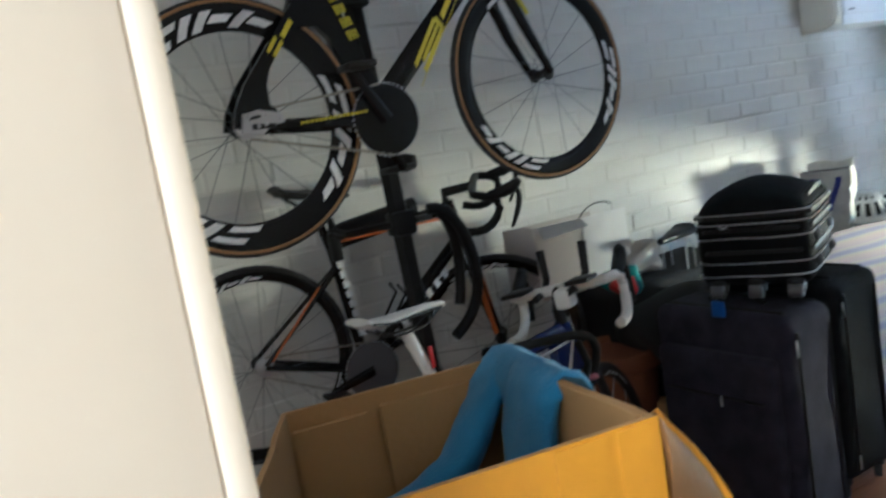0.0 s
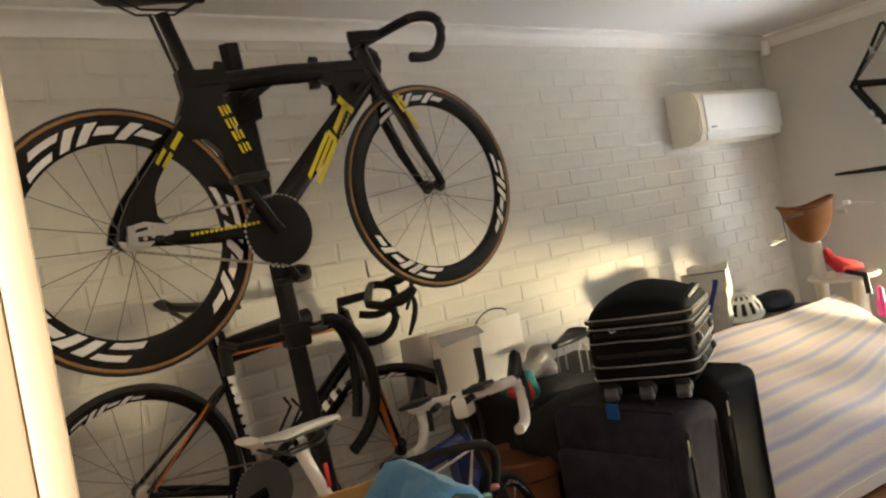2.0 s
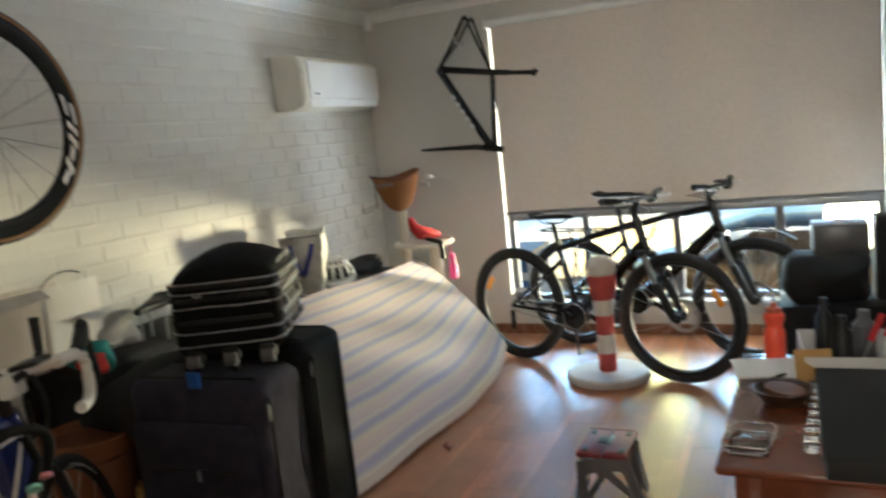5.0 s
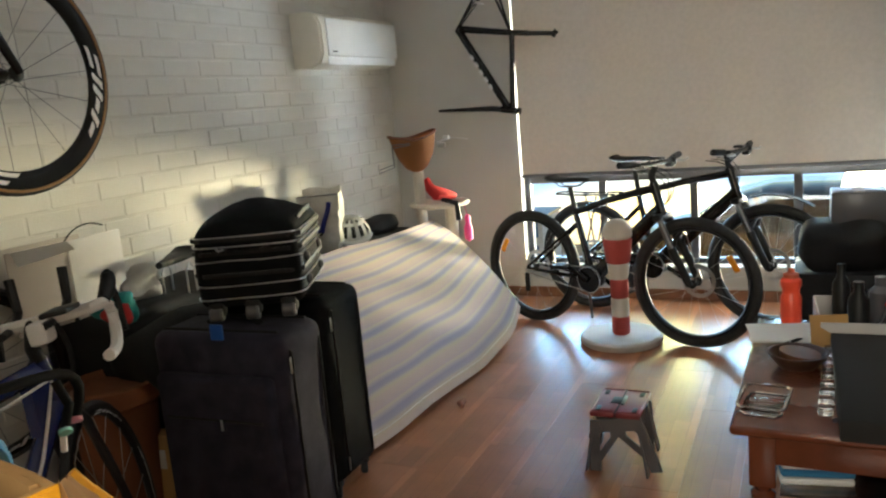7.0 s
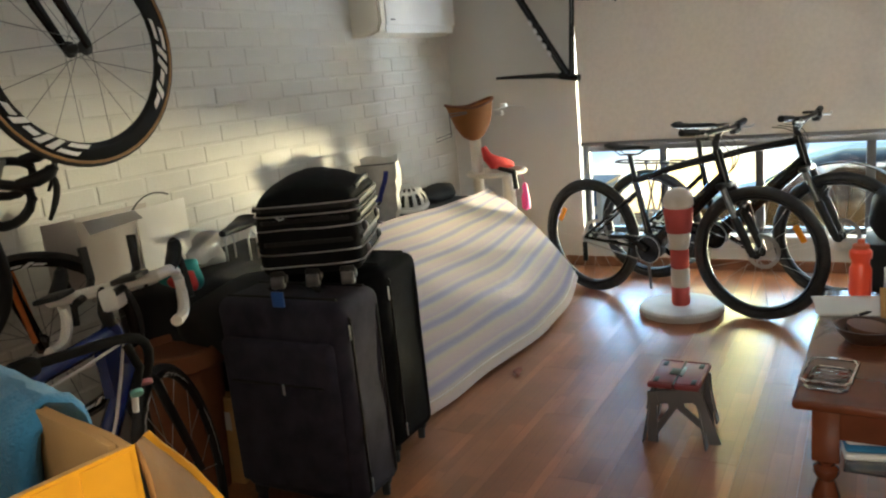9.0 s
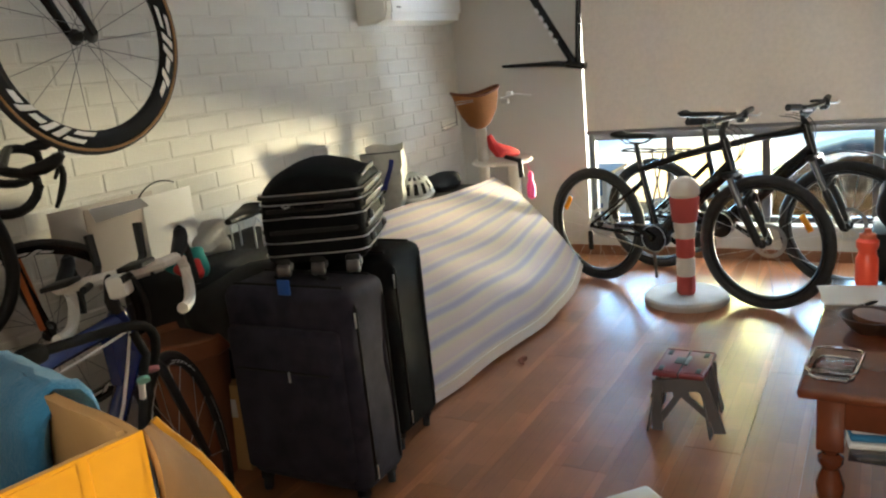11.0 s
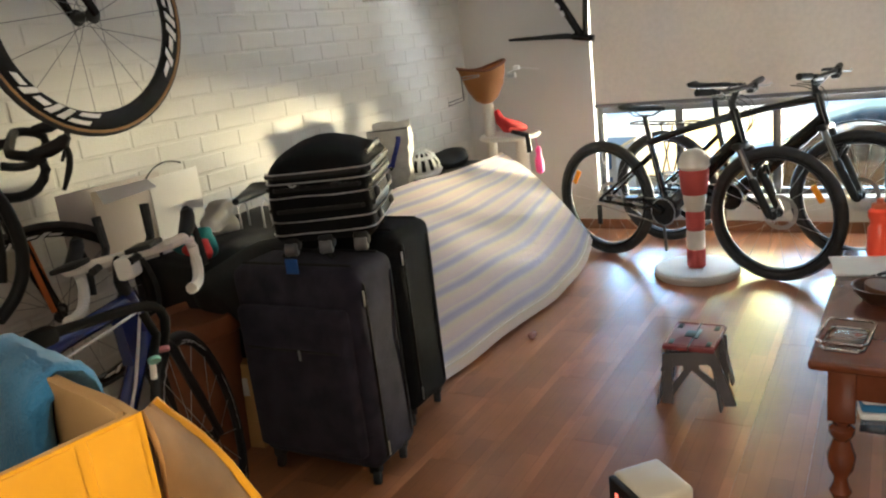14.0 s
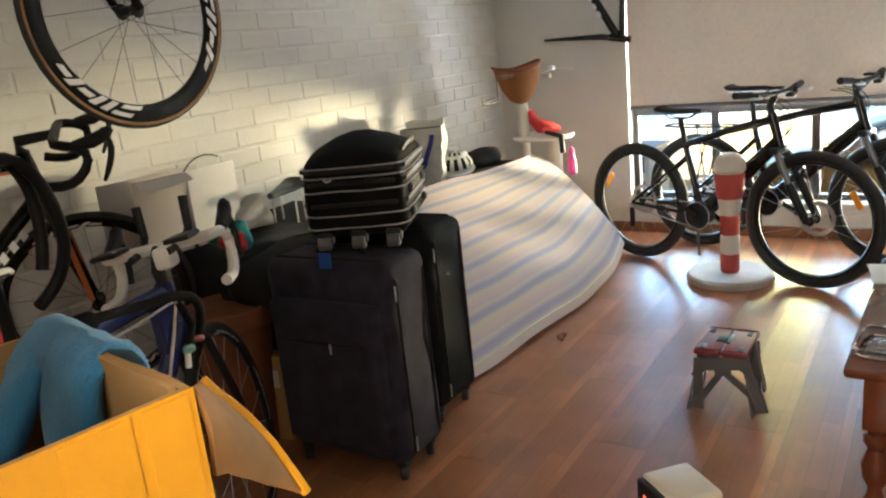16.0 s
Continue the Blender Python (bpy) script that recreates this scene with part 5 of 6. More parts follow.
sm = thing("small_carton", pose(0.0, -0.655, 0, 0, 0, 10), "small flattened cardboard box beside the suitcase", "carton")
part("body", B((0, 0, 0.17), (0.06, 0.10, 0.34), 0.004), M_CARD, sm)
part("label_patch", B((-0.0315, 0.0, 0.25), (0.002, 0.06, 0.07)), M_WCARD, sm)
sb = thing("silver_shopping_bag", pose(1.72, -0.27, 0.627, 0, 0, -66), "crinkled silver shopping bag with blue handles", "shopping bag")
bm = bmesh.new()
ringz = 9
loop_ = [(x, -0.07) for x in (-0.10, -0.06, -0.02, 0.02, 0.06)] + [(0.10, y) for y in (-0.07, -0.02, 0.03)] + [(x, 0.07) for x in (0.10, 0.06, 0.02, -0.02, -0.06)] + [(-0.10, y) for y in (0.07, 0.03, -0.02)]
rows = []
for k in range(ringz + 1):
    z = 0.32 * k / ringz
    fl = 0.80 + 0.32 * k / ringz
    row = []
    for x, y in loop_:
        q_ = Vector((x * fl, y * fl + (0.03 if y > 0 else 0.0) * k / ringz, z))
        q_ += noise.noise_vector(q_ * 14) * 0.024 * min(1, k)
        q_.z += (0.03 if y > 0.05 and k == ringz else 0.0)
        row.append(bm.verts.new(q_))
    rows.append(row)
for p, q in zip(rows, rows[1:]):
    for j in range(len(loop_)):
        bm.faces.new((p[j], p[(j + 1) % len(loop_)], q[(j + 1) % len(loop_)], q[j]))
bm.faces.new(rows[0][::-1])
bmesh.ops.recalc_face_normals(bm, faces=bm.faces)
bmesh.ops.solidify(bm, geom=bm.faces[:], thickness=0.003)
part("bag", bm, M_SILVER, sb)
for x0, x1 in ((-0.062, -0.022), (0.058, 0.012)):
    part("handle", T(bez((x0, -0.090, 0.285), (x0, -0.108, 0.23), (x1, -0.104, 0.17), (x1 * 0.6, -0.096, 0.12), 8), 0.013, rb=0.003, n=6), M_BLUEP, sb, "blue webbing handle")
part("handle_loop", T(bez((-0.014, -0.094, 0.125), (-0.010, -0.098, 0.10), (0.004, -0.098, 0.10), (0.010, -0.094, 0.125), 6), 0.006, rb=0.004, n=6), M_BLACK, sb)
part("rim_binding", T([Vector(v_) for v_ in ((-0.112, -0.078, 0.322), (-0.05, -0.082, 0.324), (0.05, -0.082, 0.324), (0.112, -0.078, 0.326))], 0.004, n=6), M_DARKSTEEL, sb)
hel = thing("cycling_helmet", pose(2.03, -0.26, 0.63, 0, -8, 30), "white vented cycling helmet", "helmet")
bm = bmesh.new()
NS, NR = 26, 8
grid = [[bm.verts.new((0.145 * math.cos(2 * math.pi * j / NS) * math.cos(f), 0.112 * math.sin(2 * math.pi * j / NS) * math.cos(f), 0.03 + 0.125 * math.sin(f))) for j in range(NS)] for f in [i * 1.45 / NR for i in range(NR + 1)]]
for i in range(NR):
    for j in range(NS):
        if j % 2 == 0 or i in (0, 4, 7):
            bm.faces.new((grid[i][j], grid[i][(j + 1) % NS], grid[i + 1][(j + 1) % NS], grid[i + 1][j]))
bm.faces.new(grid[NR])
bmesh.ops.solidify(bm, geom=bm.faces[:], thickness=0.012)
part("shell", bm, M_WHITE, hel)
bm = bmesh.new()
tube(bm, [(0.14 * math.cos(t), 0.105 * math.sin(t), 0.025) for t in [k * math.pi / 10 for k in range(20)]], 0.016, rb=0.014, n=6, up=(0, 0, 1), closed=True)
part("shell_rim", bm, M_WHITE, hel)
part("liner", L([(0.0, 0.12), (0.05, 0.112), (0.085, 0.08), (0.098, 0.02), (0.085, 0.02), (0, 0.03)][::-1], 20), M_BLACK, hel)
bg = thing("dark_bag", pose(2.30, -0.28, 0.62), "small black bag lying on the chest", "bag")
bm = bmesh.new()
bmesh.ops.create_icosphere(bm, subdivisions=3, radius=0.12)
for v in bm.verts:
    v.co = Vector((v.co.x * 1.6, v.co.y, v.co.z * 0.5 + 0.05)) + noise.noise_vector(v.co * 8) * 0.02
    v.co.z = max(v.co.z, 0.005)
part("cloth", bm, M_DKBOX, bg)

# ---- cat tree ----
ct = thing("cat_tree", pose(2.53, -0.56, 0), "cream plush cat tree with orange hammock and perch", "cat tree")
part("base_board", B((0.05, 0.05, 0.015), (0.45, 0.40, 0.03), 0.01), M_CREAM, ct)
part("post", T([(-0.05, 0.05, 0.03), (-0.05, 0.05, 0.98)], 0.035, n=16, up=(1, 0, 0)), M_CREAM, ct)
part("post", T([(0.12, -0.08, 0.03), (0.12, -0.08, 0.755)], 0.042, n=16, up=(1, 0, 0)), M_CREAM, ct)
part("perch", L([(0.0, 0.748), (0.185, 0.748), (0.195, 0.76), (0.185, 0.775), (0, 0.775)], 32, pose(0.04, -0.04, 0)), M_CREAM, ct)
bm = bmesh.new()
mm = pose(-0.05, 0.05, 0.985, 0, -4, -38)
rings = []
for k, (r, ry_, z) in enumerate(((0.035, 0.03, 0.0), (0.075, 0.05, 0.018), (0.115, 0.075, 0.085), (0.140, 0.09, 0.155), (0.158, 0.10, 0.222))):
    row = []
    for j in range(28):
        a_ = 2 * math.pi * j / 28
        v_ = Vector((r * math.cos(a_), ry_ * math.sin(a_), z + 0.004 * k * math.cos(2 * a_)))
        row.append(bm.verts.new(mm @ (v_ + noise.noise_vector(v_ * 9) * 0.010)))
    rings.append(row)
for a, b in zip(rings, rings[1:]):
    for j in range(28):
        bm.faces.new((a[j], a[(j + 1) % 28], b[(j + 1) % 28], b[j]))
bm.faces.new(rings[0][::-1])
rim_ = [v_.co.copy() for v_ in rings[-1]]
bmesh.ops.solidify(bm, geom=bm.faces[:], thickness=0.012)
hm = part("hammock", bm, M_ORGFELT, ct, "orange felt hammock bowl")
part("rim_binding", tube(bmesh.new(), rim_, 0.009, n=6, up=(0, 0, 1), closed=True), mat("brown_binding", (0.16, 0.06, 0.025), 0.85, bump=0.3), hm)
for dz in (0.0, 0.018):
    part("wire_hoop", T([(-0.17, 0.03, 1.155 + dz * 0.5), (-0.34, 0.06, 1.150 + dz), (-0.335, 0.06, 1.035 + dz), (-0.48, 0.08, 1.020 + dz)], 0.0035, n=6), M_DARKSTEEL, ct)
part("wire_hoop", T([(0.05, -0.05, 1.15), (0.13, -0.12, 1.17), (0.20, -0.20, 1.15)], 0.004, n=6), M_STEEL, ct)
part("clip", B((0.07, -0.075, 1.13), (0.03, 0.05, 0.03), 0.006), M_STEEL, ct)
part("clip", B((0.09, -0.10, 1.175), (0.03, 0.04, 0.025), 0.006), M_WHITE, ct)
rc = thing("red_cloth", pose(2.55, -0.62, 0.775), "red cloth and black strap lying on the perch", "cloth")
bm = bmesh.new()
tube(bm, [(-0.05, 0.07, 0.16), (-0.045, 0.05, 0.10), (-0.01, 0.02, 0.05), (0.05, -0.02, 0.035), (0.10, -0.06, 0.02)], [0.02, 0.032, 0.045, 0.04, 0.015], n=10)
for v in bm.verts:
    v.co += noise.noise_vector(v.co * 25) * 0.012
    v.co.z = max(v.co.z, 0.002)
part("cloth", bm, M_RED, rc)
part("strap", T([(-0.06, -0.04, 0.02), (-0.12, -0.16, 0.004), (-0.125, -0.17, -0.10)], 0.012, rb=0.018, n=6), M_BLACK, rc)
pk = thing("pink_cat_toy", pose(2.72, -0.72, 0.50), "bright pink toy hanging from the perch", "cat toy")
part("toy", L([(0.0, -0.02), (0.028, 0.0), (0.03, 0.07), (0.016, 0.11), (0.022, 0.14), (0.008, 0.165), (0, 0.167)], 14), M_PINK, pk)
part("string", T([(0, 0, 0.165), (-0.02, 0.02, 0.262)], 0.002, n=5), M_PINK, pk)

# ---- scratching post ----
sp = thing("scratching_post", pose(2.27, -1.79, 0), "red and white striped scratching post on a plush disc", "scratching post")
part("base", L([(0.0, 0), (0.215, 0), (0.225, 0.012), (0.225, 0.035), (0.215, 0.045), (0, 0.045)], 40), mat("pale_plush", (0.50, 0.47, 0.45), 0.95, var=0.15, bump=0.6, bscale=120), sp)
hs_ = [0.045, 0.147, 0.252, 0.359, 0.450, 0.585]
for i, (a, b) in enumerate(zip(hs_, hs_[1:])):
    ra, rb_ = (0.049, 0.049) if i < 3 else ((0.051, 0.060) if i == 3 else (0.066, 0.078))
    part("stripe", L([(ra - 0.006, a), (ra, a + 0.010), (rb_, b - 0.010), (rb_ - 0.006, b)], 24), M_SISALR if i % 2 == 0 else M_CREAM, sp)
part("cap", L([(0.068, 0.585), (0.080, 0.60), (0.078, 0.635), (0.06, 0.672), (0.03, 0.688), (0, 0.690)], 24), M_CREAM, sp)

# ---- folding stool ----
fs = thing("folding_stool", pose(0.862, -2.087, 0), "burgundy and grey folding plastic step stool", "stool")
for sy_ in (-1, 1):
    bm = B((0, sy_ * 0.047, 0.224), (0.236, 0.090, 0.020), 0.006)
    top = part("seat", bm, M_BURG, fs)
    for x, y in ((-0.078, 0.066), (0.078, 0.066)):
        part("recess", B((x, sy_ * y, 0.2342), (0.046, 0.018, 0.002), 0.0008), M_BLACK, top)
    part("raised_rim", T([(-0.108, sy_ * 0.008, 0.2345), (-0.108, sy_ * 0.086, 0.2345), (0.108, sy_ * 0.086, 0.2345), (0.108, sy_ * 0.008, 0.2345)], 0.0025, n=5, up=(0, 0, 1)), M_BURG, top)
part("carry_slot", B((0.006, 0.014, 0.2345), (0.062, 0.038, 0.003), 0.001), M_BLACK, fs)
part("carry_grip", B((0.006, -0.012, 0.236), (0.085, 0.012, 0.006), 0.002), M_GREYPL, fs)
part("hinge_line", B((0, 0.0, 0.2330), (0.236, 0.0045, 0.003)), M_BLACK, fs)
for sx_ in (-1, 1):
    lean_ = pose(sx_ * 0.110, 0, 0.214) @ pose(0, 0, 0, 0, sx_ * -8.5, 90)
    for sy_ in (-1, 1):
        leg = part("leg", plate(bmesh.new(), [(sy_ * 0.060, -0.002), (sy_ * 0.093, -0.002), (sy_ * 0.132, -0.213), (sy_ * 0.092, -0.213), (sy_ * 0.070, -0.06), (sy_ * 0.060, -0.052)], lean_, 0.013), M_GREYPL, fs)
        part("leg_flange", plate(bmesh.new(), [(0.0, 0.212), (-sx_ * 0.034, 0.212), (-sx_ * 0.018, 0.0), (sx_ * 0.024, 0.0)], pose(sx_ * 0.110, sy_ * 0.112, 0, sy_ * 9.5), 0.006), M_GREYPL, leg)
        part("brace", plate(bmesh.new(), [(sy_ * 0.0, -0.072), (sy_ * 0.030, -0.072), (sy_ * 0.112, -0.160), (sy_ * 0.116, -0.204)], lean_, 0.010), M_GREYPL, fs)
    part("apron", plate(bmesh.new(), [(-0.0605, -0.002), (0.0605, -0.002), (0.0605, -0.052), (0.028, -0.052), (0.028, -0.074), (-0.028, -0.074), (-0.028, -0.052), (-0.0605, -0.052)], lean_, 0.011), M_GREYPL, fs)
for sy_ in (-1, 1):
    part("side_link", plate(bmesh.new(), [(-0.10, 0.212), (0.10, 0.212), (0.072, 0.150), (0.0, 0.124), (-0.072, 0.150)], pose(0, sy_ * 0.082, 0, sy_ * 4.0), 0.008), M_GREYPL, fs)

# ---- coffee table ----
tb = thing("coffee_table", pose(0.24, -2.53, 0, 0, 0, -1.5), "dark red-brown timber coffee table with turned legs", "table")
part("tabletop", B((0.52, -0.36, 0.44), (1.06, 0.74, 0.030), 0.012, seg=3), M_REDWOOD, tb)
part("apron", B((0.06, -0.36, 0.375), (0.022, 0.58, 0.10), 0.003), M_REDWOOD, tb)
part("apron", B((0.98, -0.36, 0.375), (0.022, 0.58, 0.10), 0.003), M_REDWOOD, tb)
part("apron", B((0.52, -0.06, 0.375), (0.82, 0.022, 0.10), 0.003), M_REDWOOD, tb)
part("apron", B((0.52, -0.66, 0.375), (0.82, 0.022, 0.10), 0.003), M_REDWOOD, tb)
for x in (0.08, 0.96):
    for y in (-0.07, -0.65):
        lg = part("leg", L([(0.0, 0), (0.020, 0), (0.030, 0.025), (0.020, 0.05), (0.018, 0.07), (0.034, 0.10), (0.038, 0.14), (0.022, 0.19), (0.034, 0.21), (0.034, 0.225), (0.022, 0.235), (0.03, 0.25)], 20, pose(x, y, 0)), M_REDWOOD, tb)
        part("leg_block", B((x, y, 0.34), (0.07, 0.07, 0.17), 0.004), M_REDWOOD, lg)
part("glass_shelf", B((0.52, -0.36, 0.20), (0.80, 0.50, 0.008), 0.002), M_CLEAR, tb)
ZT = 0.455


def on_table(name, x, y, label, cat, rz=0):
    return thing(name, pose(x, y, ZT, 0, 0, rz), label, cat)


tr_ = on_table("plastic_container", 0.385, -2.605, "clear plastic food container on the table", "container", -6)
bm = bmesh.new()
for (sx_, sy_, z) in ((0.17, 0.105, 0.006), (0.19, 0.125, 0.03)):
    tube(bm, [(a * sx_ / 2, b * sy_ / 2, z) for a, b in ((-0.8, -1), (0.8, -1), (1, -0.75), (1, 0.75), (0.8, 1), (-0.8, 1), (-1, 0.75), (-1, -0.75))], 0.005, n=6, up=(0, 0, 1), closed=True)
box(bm, (0, 0, 0.004), (0.15, 0.09, 0.004), 0.001)
part("tray", bm, M_CLEAR, tr_)
tp_ = on_table("long_plastic_tray", 0.62, -2.775, "clear ribbed plastic tray on the table", "tray", -3)
for k in range(9):
    part("cup", B((-0.26 + k * 0.065, 0, 0.014), (0.05, 0.04, 0.024), 0.008), M_CLEAR, tp_)
pp = on_table("paper_stack", 1.08, -2.66, "loose white paper sheets on the table", "paper", 8)
for k, (dx, r) in enumerate(((0, 0), (0.01, 3), (-0.012, -4))):
    part("sheet", B((dx, 0, 0.002 + 0.003 * k), (0.21, 0.27, 0.0022), 0, pose(0, 0, 0, 0, 0, r)), M_PAPER, pp, smooth=False)
pen = on_table("black_pen", 0.93, -2.66, "black pen lying on the paper", "pen", -35)
part("barrel", T([(-0.07, 0, 0.016), (0.05, 0, 0.016), (0.075, 0, 0.014)], [0.006, 0.006, 0.002], n=8), M_BLACK, pen)
part("ring", T([(0.0, 0, 0.016), (0.006, 0, 0.016)], 0.007, n=8), M_STEEL, pen)
bw = on_table("wooden_bowl", 0.74, -2.69, "dark turned wooden dish with clutter on the table", "bowl")
part("bowl", L([(0.0, 0.0), (0.055, 0.0), (0.085, 0.035), (0.092, 0.05), (0.085, 0.05), (0.06, 0.018), (0, 0.012)], 28), mat("dark_bowl_wood", (0.05, 0.025, 0.015), 0.35, var=0.3), bw)
part("wood_disc", L([(0, 0.03), (0.06, 0.032), (0.062, 0.05), (0, 0.052)], 24, pose(0, 0, 0, 8)), mat("brown_wood", (0.14, 0.06, 0.03), 0.5, var=0.3), bw)
bt = on_table("water_bottle", 1.235, -2.665, "translucent orange cycling water bottle", "bottle")
part("bottle", L([(0.0, 0), (0.036, 0), (0.038, 0.01), (0.038, 0.10), (0.031, 0.115), (0.031, 0.13), (0.038, 0.145), (0.038, 0.165), (0.026, 0.178), (0, 0.178)], 24), M_BOTTLE, bt)
part("cap", L([(0.028, 0.172), (0.028, 0.19), (0.012, 0.196), (0.011, 0.21), (0, 0.212)], 18), mat("bottle_cap", (0.55, 0.12, 0.05), 0.4), bt)
dm = on_table("black_board", 0.56, -2.99, "black flat board lying on the table", "board")
part("board", B((0, 0, 0.030), (0.74, 0.40, 0.060), 0.006), mat("black_board_face", (0.012, 0.012, 0.012), 0.9, var=0.2), dm)
bx = on_table("low_carton", 1.13, -2.98, "low open carton full of tools and bottles", "carton", 3)
bm = bmesh.new()
for c, s in (((0, 0, 0.004), (0.36, 0.46, 0.008)), ((-0.178, 0, 0.045), (0.005, 0.46, 0.09)), ((0.178, 0, 0.045), (0.005, 0.46, 0.09)), ((0, 0.228, 0.045), (0.35, 0.005, 0.09)), ((0, -0.228, 0.045), (0.35, 0.005, 0.09))):
    box(bm, c, s)
part("tray", bm, M_WCARD, bx, smooth=False)
random.seed(4)
for i, (x, y, r, h, m_, nm) in enumerate(((-0.08, 0.10, 0.035, 0.20, M_BLACK, "black_bottle"), (0.02, 0.15, 0.03, 0.24, M_BLACK, "black_bottle"), (0.08, 0.02, 0.04, 0.18, M_GREYPL, "grey_jar"), (-0.06, -0.06, 0.03, 0.16, M_WHITE, "white_jar"), (0.06, -0.14, 0.045, 0.15, M_WCARD, "white_tub"))):
    o = thing(nm, pose(1.13 + x, -2.98 + y, ZT + 0.0085), "dark bottle in the low carton" if m_ is M_BLACK else "small pot in the low carton", "bottle")
    part("body", L([(0, 0), (r, 0), (r, h * 0.7), (r * 0.5, h * 0.82), (r * 0.5, h), (0, h)], 16), m_, o)
for i in range(3):
    o = thing("red_screwdriver", pose(1.05 + 0.03 * i, -2.93 - 0.05 * i, ZT + 0.02, 18, -14 + 6 * i, 0), "red handled tool standing in the carton", "tool")
    part("shaft", T([(0, 0, 0), (0, 0, 0.14)], 0.004, n=6, up=(1, 0, 0)), M_STEEL, o)
    part("handle", T([(0, 0, 0.12), (0, 0, 0.22)], [0.012, 0.010], n=8, up=(1, 0, 0)), M_RED, o)
cf = on_table("brown_card", 1.00, -2.775, "torn piece of brown cardboard leaning on the carton", "cardboard", 12)
part("card", B((-0.072, 0.0, 0.045), (0.004, 0.12, 0.11), 0.001, pose(0, 0, 0, 0, 14, 0)), M_CARD, cf)
fo = thing("folded_cloth", pose(0.55, -2.72, 0.2045, 0, 0, 10), "folded blue and white patterned cloth on the glass shelf", "cloth")
for k in range(3):
    part("fold", B((0.004 * k, -0.003 * k, 0.012 + 0.022 * k), (0.26, 0.20, 0.021), 0.009, seg=3), M_DECAL if k != 1 else M_FLEECE, fo)
cl = thing("camera_bag", pose(2.55, -2.92, 0), "dark bags piled on a low black cabinet", "bag")
part("cabinet", B((0, 0, 0.19), (0.42, 0.50, 0.38), 0.012), M_DKBOX, cl)
bm = B((-0.02, 0.02, 0.50), (0.34, 0.40, 0.24), 0.06, seg=3)
bmesh.ops.subdivide_edges(bm, edges=[e for e in bm.edges if e.calc_length() > 0.1], cuts=4, use_grid_fill=True)
for v in bm.verts:
    v.co += noise.noise_vector(v.co * 7) * 0.03
part("bag", bm, M_DKBOX, cl)
gb = thing("grey_box", pose(2.62, -2.97, 0.60), "grey cardboard box on top of the bags", "carton")
part("body", B((0, 0, 0.08), (0.24, 0.26, 0.17), 0.006), M_GREYPL, gb)
part("tape", B((0, 0, 0.1665), (0.242, 0.05, 0.002)), M_GCARD, gb)
spk = thing("tower_speaker", pose(2.58, -3.195, 0), "dark narrow tower speaker against the side wall", "speaker")
part("cabinet", B((0, 0, 0.40), (0.18, 0.15, 0.80), 0.008), M_BLACK, spk)
part("grille", B((-0.092, 0, 0.48), (0.008, 0.13, 0.60), 0.003), M_DKBOX, spk)

# ---- near the camera ----
bxx = thing("tall_carton", pose(-1.62, -2.357, 0), "open cardboard carton bound with glossy yellow tape", "carton")
c_fr, c_br, c_bl, c_fl = Vector((0, 0, 1.21)), Vector((0.135, 0.386, 1.15)), Vector((-0.117, 0.435, 1.15)), Vector((-0.262, 0.052, 1.207))


def carton_wall(name, a, b, material, parent, lift=0.0, top=0.0, low=0.0, th=0.005, label=""):
    """A board from rim corner a to b down to the height low, th thick, its outer face lifted by lift."""
    bm = bmesh.new()
    d = (b - a)
    d.z = 0
    nrm = Vector((d.y, -d.x, 0)).normalized()
    k = 10
    rows = []
    for i in range(k + 1):
        p = a.lerp(b, i / k)
        wv = 0.004 * noise.noise(Vector((p.x * 9, p.y * 9, 3)))
        rows.append([bm.verts.new(Vector((p.x, p.y, z)) + nrm * (off + wv)) for off, z in ((lift, p.z + top), (lift - th, p.z + top), (lift - th, low), (lift, low))])
    for u, v in zip(rows, rows[1:]):
        for i in range(4):
            j = (i + 1) % 4
            bm.faces.new((u[i], u[j], v[j], v[i]))
    bm.faces.new(rows[0][::-1])
    bm.faces.new(rows[-1])
    bmesh.ops.recalc_face_normals(bm, faces=bm.faces)
    return part(name, bm, material, parent, label)


carton_wall("side_wall", c_fr, c_br, M_CARD, bxx)
carton_wall("back_wall", c_br, c_bl, M_CARD, bxx)
carton_wall("side_wall", c_bl, c_fl, M_CARD, bxx)
fw = carton_wall("front_wall", c_fl, c_fr, M_CARD, bxx)
carton_wall("tape", c_fl, c_fr, M_TAPE, fw, 0.0016, 0.001, 0.0, 0.001, "glossy yellow packing tape")
for a, b in ((0.72, 0.86), (0.885, 0.985)):
    carton_wall("tape_strip", c_fl.lerp(c_fr, a), c_fl.lerp(c_fr, b), M_TAPE, fw, 0.0026, -0.001, 0.0, 0.001, "glossy yellow packing tape strip")
carton_wall("inner_flap", c_br.lerp(c_bl, 0.06), c_br.lerp(c_bl, 0.60), M_CARD, bxx, -0.012, -0.015, 0.95, 0.004)
carton_wall("inner_flap", c_br.lerp(c_bl, 0.66), c_br.lerp(c_bl, 0.97), M_CARD, bxx, -0.010, -0.02, 0.95, 0.004)
bm = bmesh.new()
q_ = [bm.verts.new(Vector((c.x, c.y, 0.90))) for c in (c_fr.lerp(c_bl, 0.02), c_br.lerp(c_fl, 0.02), c_bl.lerp(c_fr, 0.02), c_fl.lerp(c_br, 0.02))]
bm.faces.new(q_)
bmesh.ops.solidify(bm, geom=bm.faces[:], thickness=0.005)
part("packing_board", bm, M_CARD, bxx)
carton_wall("rim_fold", c_fr.lerp(c_br, 0.03), c_fr.lerp(c_br, 0.97), M_CARD, bxx, -0.006, 0.001, 1.125, 0.004)
